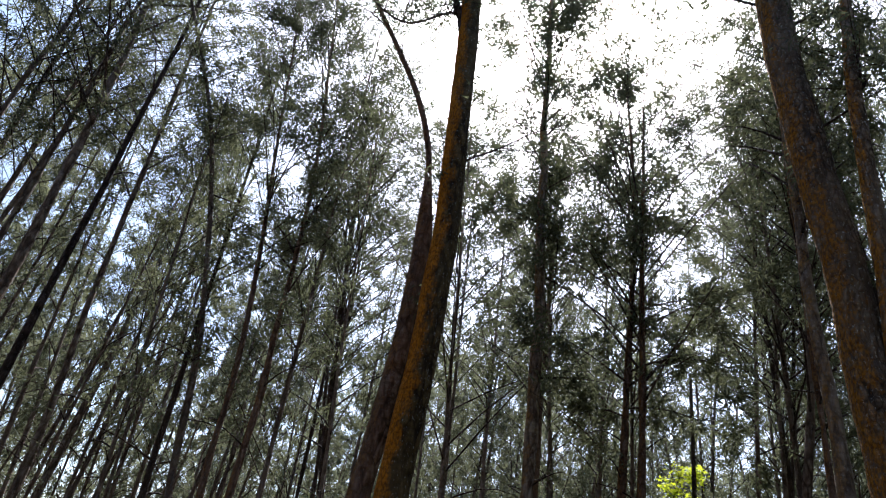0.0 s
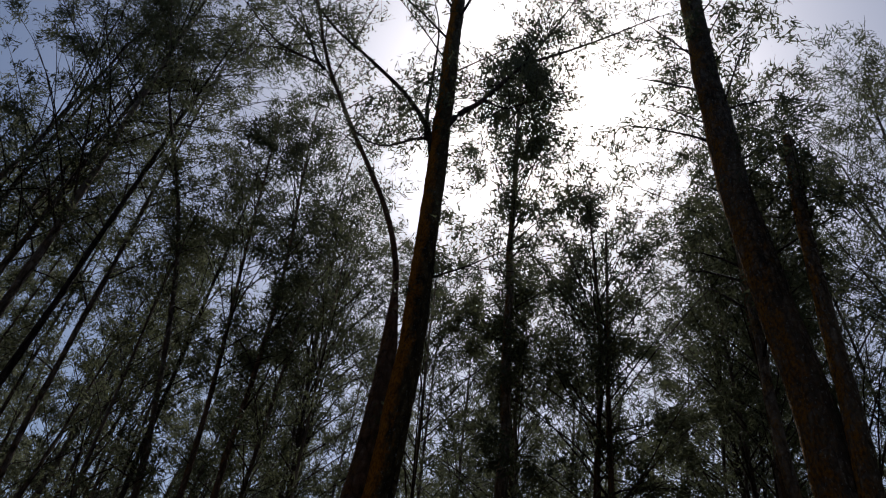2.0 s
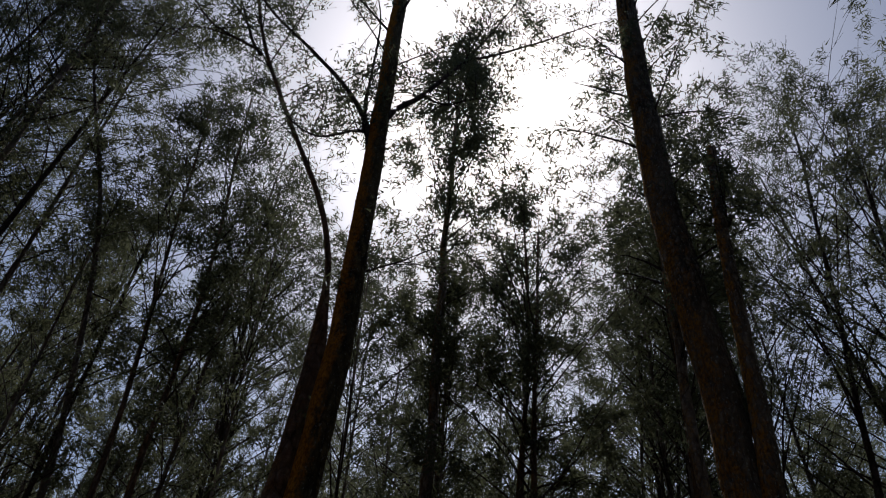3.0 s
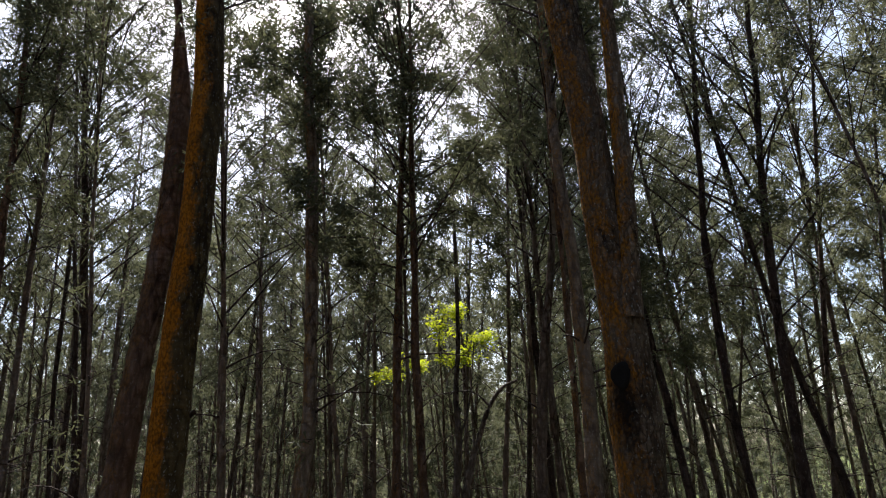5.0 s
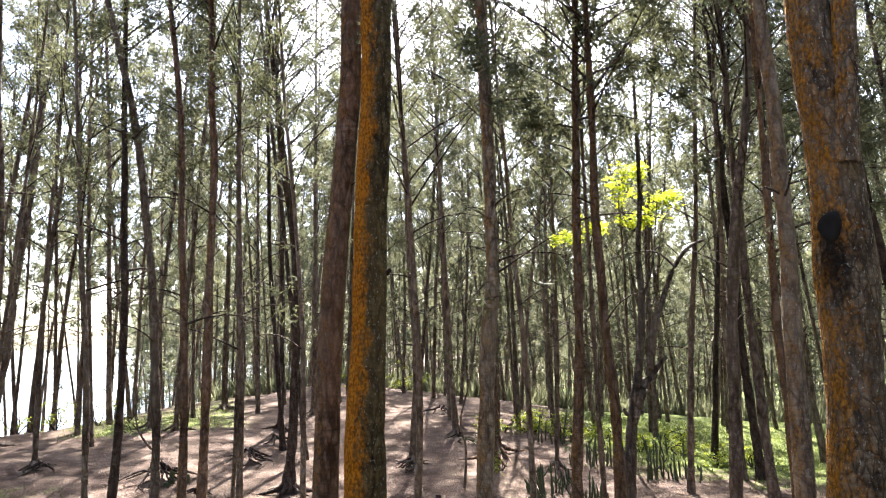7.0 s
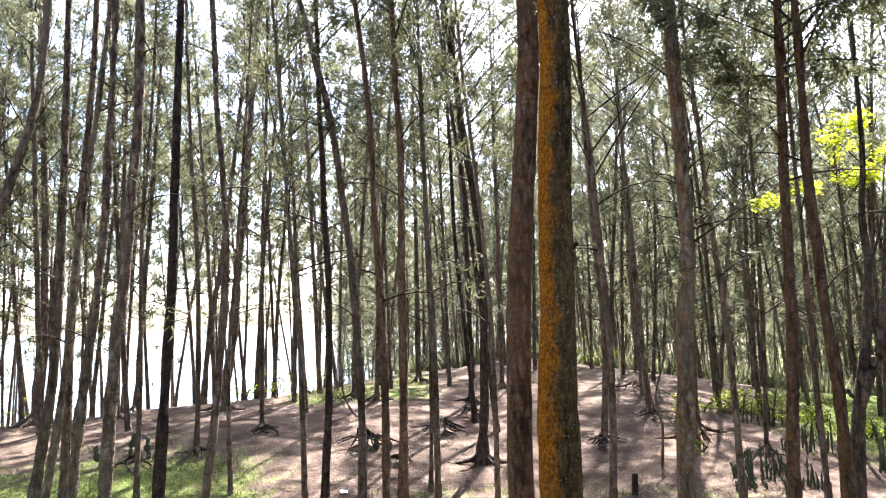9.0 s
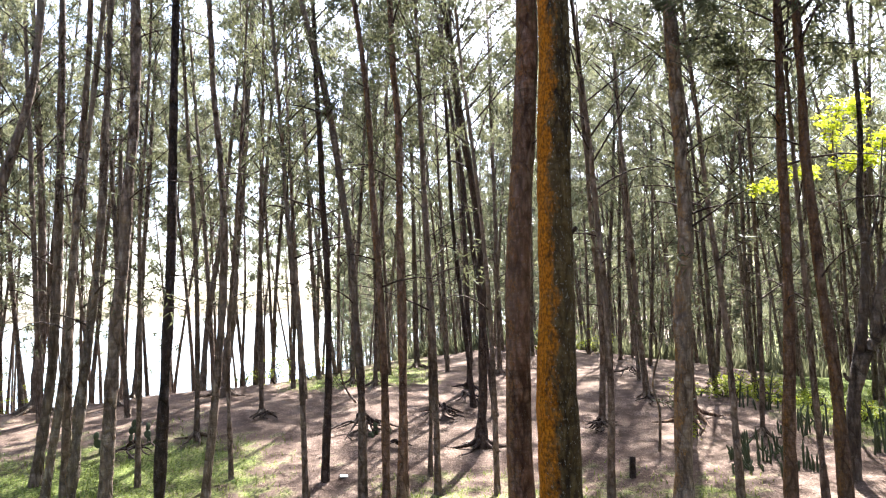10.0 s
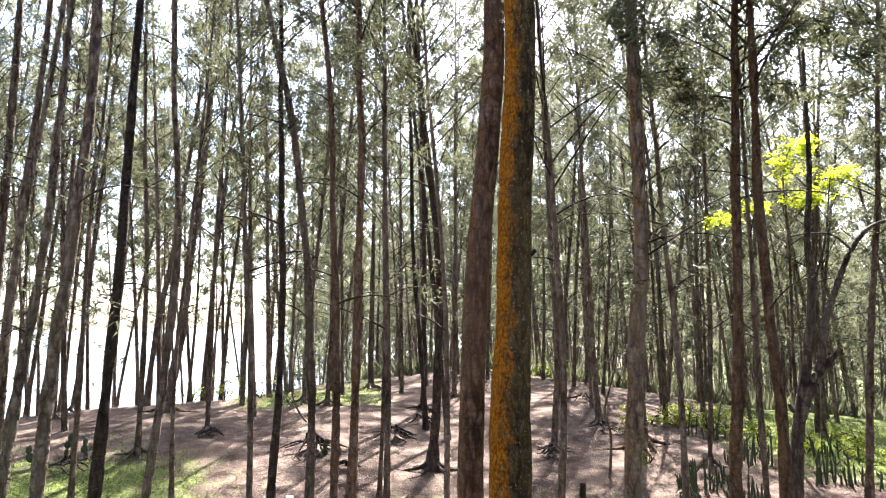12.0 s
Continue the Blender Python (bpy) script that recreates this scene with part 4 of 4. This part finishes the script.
def cactus(x, y, stems, tall, spread, seed, label):
    """Columns of dark cactus stems with knobby offshoots."""
    rng = np.random.default_rng(seed)
    ob = tagged(new("cactus"), label, "cactus", "cactus clumps")
    ob.location = (x, y, ground_z(x, y))
    for i in range(stems):
        bx, by = rng.normal() * spread[0], rng.normal() * spread[1]
        h = tall * rng.uniform(0.3, 1.2)
        z = ground_z(x + bx, y + by) - ground_z(x, y)
        lean = rng.normal(size=2) * 0.10 * h
        t = np.linspace(0, 1, 9)
        pts = np.stack([bx + lean[0] * t, by + lean[1] * t, z - 0.04 + (h + 0.04) * t], 1)
        rad = 0.014 * (1 + 0.26 * np.sin(t * 22 + rng.uniform(0, 6))) * np.array([1] * 7 + [0.85, 0.25])
        st = part("stem", mesh("stem", *tube(pts, rad, 7, rng, 0.10), CACTUS), ob)
        for k in range(int(rng.integers(0, 3))):
            u = rng.uniform(0.35, 0.9)
            p = pts[0] + (pts[-1] - pts[0]) * u
            a = rng.uniform(0, 6.28)
            tip = p + np.array((math.cos(a) * 0.05, math.sin(a) * 0.05, 0.06))
            part("offshoot", mesh("offshoot", *tube([p, (p + tip) / 2, tip, tip + np.array((0, 0, 0.02))], (0.008, 0.011, 0.010, 0.002), 6, rng, 0.1), CACTUS), st)
    return ob


cactus(2.12, 8.95, 15, 0.38, (0.13, 0.10), 41, "dark clump of cactus stems on bare soil")
cactus(2.60, 9.25, 8, 0.24, (0.10, 0.10), 42, "small dark cactus clump on bare soil")
cactus(1.98, 8.55, 9, 0.16, (0.14, 0.1), 43, "low dry cactus stems on bare soil")
cactus(4.02, 9.42, 20, 0.36, (0.20, 0.1), 44, "row of tall dark cactus stems in yellow-green scrub")
cactus(3.30, 10.25, 14, 0.38, (0.2, 0.15), 45, "tall dark cactus stems in yellow-green scrub")
cactus(3.06, 11.95, 13, 0.55, (0.15, 0.15), 46, "tall dark cactus stems on the green slope")
cactus(2.70, 8.58, 9, 0.28, (0.10, 0.07), 48, "thin dark cactus stems on bare soil")
cactus(4.6, 11.0, 11, 0.36, (0.25, 0.15), 47, "tall dark cactus stems in yellow-green scrub")


def prickly_pear(x, y, pads, seed):
    rng = np.random.default_rng(seed)
    ob = tagged(new("prickly_pear"), "dark green prickly pear with stacked oval pads", "cactus", "cactus clumps")
    ob.location = (x, y, ground_z(x, y))
    tops = [np.array((rng.normal() * 0.12, rng.normal() * 0.08, -0.02)) for _ in range(3)]
    for i in range(pads):
        base = tops[int(rng.integers(len(tops)))]
        h, w = rng.uniform(0.10, 0.16), rng.uniform(0.04, 0.06)
        a, tilt = rng.uniform(0, 6.28), rng.normal() * 0.35
        bm = bmesh.new()
        bmesh.ops.create_uvsphere(bm, u_segments=10, v_segments=6, radius=1)
        bmesh.ops.transform(bm, verts=bm.verts, matrix=Matrix.Translation(base) @ Matrix.Rotation(a, 4, "Z") @ Matrix.Rotation(tilt, 4, "Y") @ Matrix.Translation((0, 0, h * 0.48)) @ Matrix.Diagonal((w, 0.013, h * 0.52, 1)))
        me = bpy.data.meshes.new("pad")
        bm.to_mesh(me)
        bm.free()
        me.polygons.foreach_set("use_smooth", [True] * len(me.polygons))
        me.materials.append(CACTUS)
        part("pad", me, ob)
        tops.append(base + np.array((math.sin(tilt) * math.cos(a), math.sin(tilt) * math.sin(a), math.cos(tilt))) * h * 0.9)
    return ob


prickly_pear(-6.55, 8.85, 12, 51)
prickly_pear(-6.05, 9.22, 14, 52)
prickly_pear(-6.42, 9.36, 9, 53)
prickly_pear(-2.82, 9.75, 7, 54)


def shrub(x, y, size, count, seed, label="low yellow-green leafy scrub on the slope"):
    rng = np.random.default_rng(seed)
    z = ground_z(x, y)
    stems = [([(x, y, z - 0.03), (x + rng.normal() * 0.2 * size, y + rng.normal() * 0.2 * size, z + size * 0.4), (x + rng.normal() * 0.4 * size, y + rng.normal() * 0.4 * size, z + size * 0.75)], 0.012) for _ in range(4)]
    blobs = [((x + rng.normal() * 0.4 * size, y + rng.normal() * 0.4 * size, z + size * rng.uniform(0.2, 0.6)), (size * 0.5, size * 0.5, size * 0.3), 0.25) for _ in range(4)]
    return leafy("shrub", label, (x, y), stems, blobs, count, 0.05, SHRUB, BARK_DARK, seed)


_r = np.random.default_rng(60)
for _i in range(26):
    _u = _r.uniform()
    _x, _y = 2.6 + 3.0 * _u + _r.normal() * 0.35, 13.6 - 2.6 * _u + _r.normal() * 0.7
    shrub(_x, _y, _r.uniform(0.22, 0.4), 300, 300 + _i)
shrub(1.80, 10.27, 0.26, 160, 340, "small light green shrub at a trunk's foot")
for _i, (_x, _y, _s) in enumerate(((-7.1, 14.3, 0.75), (-6.5, 14.6, 0.85), (-5.9, 15.2, 0.7), (-11.5, 13.0, 1.0), (-12.8, 12.0, 1.1), (-0.6, 19.6, 0.8), (0.1, 19.9, 1.0), (0.8, 20.0, 0.8))):
    shrub(_x, _y, _s, 420, 350 + _i, "dark leafy bush behind the mound's crest")

# thin bent saplings
for _k, _p in enumerate((((1.12, 9.41, -0.5), (1.16, 9.4, 0.1), (1.10, 9.4, 0.5), (1.28, 9.4, 1.2), (1.30, 9.4, 2.4)),
                         ((-3.72, 11.9, -0.15), (-3.95, 11.9, 0.15), (-4.05, 11.9, 0.5), (-4.0, 11.9, 1.2), (-3.9, 11.9, 2.6)))):
    _o = tagged(new("sapling"), "thin bare sapling with a bent stem", "sapling")
    _o.location = (_p[0][0], _p[0][1], ground_z(_p[0][0], _p[0][1]))
    limb(_o, from_foot(_o, *_p), 0.022, 0.006, BARK_PALE, "stem", 6, sprays=3, seed=70 + _k)

litter_paper = tagged(new("paper_scrap"), "white crumpled scrap of paper on the soil", "paper")
litter_paper.location = (-2.85, 8.26, ground_z(-2.85, 8.26) + 0.012)
_v = [((i - 2) * 0.024, (j - 1.5) * 0.026, 0.012 * noise.noise((i * 0.9, j * 0.9, 0.4)) + 0.006) for j in range(4) for i in range(5)]
part("sheet", mesh("sheet", _v, [(j * 5 + i, j * 5 + i + 1, j * 5 + i + 6, j * 5 + i + 5) for j in range(3) for i in range(4)], PAPER, False), litter_paper)
litter_paper.rotation_euler = (0.15, 0.1, 0.4)


def scatter(name, label, material, tries, test, length, width, upright, seed, r0=4.5, r1=19.0, a0=-46, a1=56):
    """Blades strewn over the ground as one mesh."""
    rng = np.random.default_rng(seed)
    c, d = [], []
    for _ in range(tries):
        a, r = math.radians(rng.uniform(a0, a1)), r0 + (r1 - r0) * rng.uniform() ** 1.3
        x, y = r * math.sin(a), r * math.cos(a)
        if rng.uniform() > test(x, y):
            continue
        c.append((x, y, ground_z(x, y) + (0.0 if upright else 0.012)))
    c = np.array(c)
    k = len(c)
    w = rng.normal(size=(k, 3)) * (0.35 if upright else 1.0)
    w[:, 2] = 1.0 if upright else 0.05 * rng.normal(size=k)
    w /= np.linalg.norm(w, axis=1)[:, None]
    s = np.cross(w, rng.normal(size=(k, 3))) if upright else np.cross(w, np.array((0, 0, 1.0)))
    s /= np.linalg.norm(s, axis=1)[:, None] + 1e-9
    ln = length * rng.uniform(0.4, 1.3, k)[:, None]
    wd = width * rng.uniform(0.6, 1.4, k)[:, None]
    v = np.stack([c - s * wd, c + s * wd, c + w * ln], 1).reshape(-1, 3)
    return tagged(new(name, mesh(name, v, np.arange(3 * k).reshape(-1, 3), material, False)), label, name.replace("_", " "), kind="stuff")


scatter("grass", "short green grass and moss in patches", GRASS, 110000, lambda x, y: max(0, moss_at(x, y) - 0.25) * 1.3, 0.06, 0.006, True, 81)
scatter("needle_litter", "fallen brown needles and twigs on the soil", LITTER, 42000, lambda x, y: 1.0 - 0.6 * moss_at(x, y), 0.10, 0.0045, False, 82)
scatter("undergrowth", "grey-green undergrowth between the far trunks", NEEDLES_FAR_HAZED, 60000, lambda x, y: 0.85, 0.75, 0.05, True, 83, 22.0, 70.0, -14, 76)
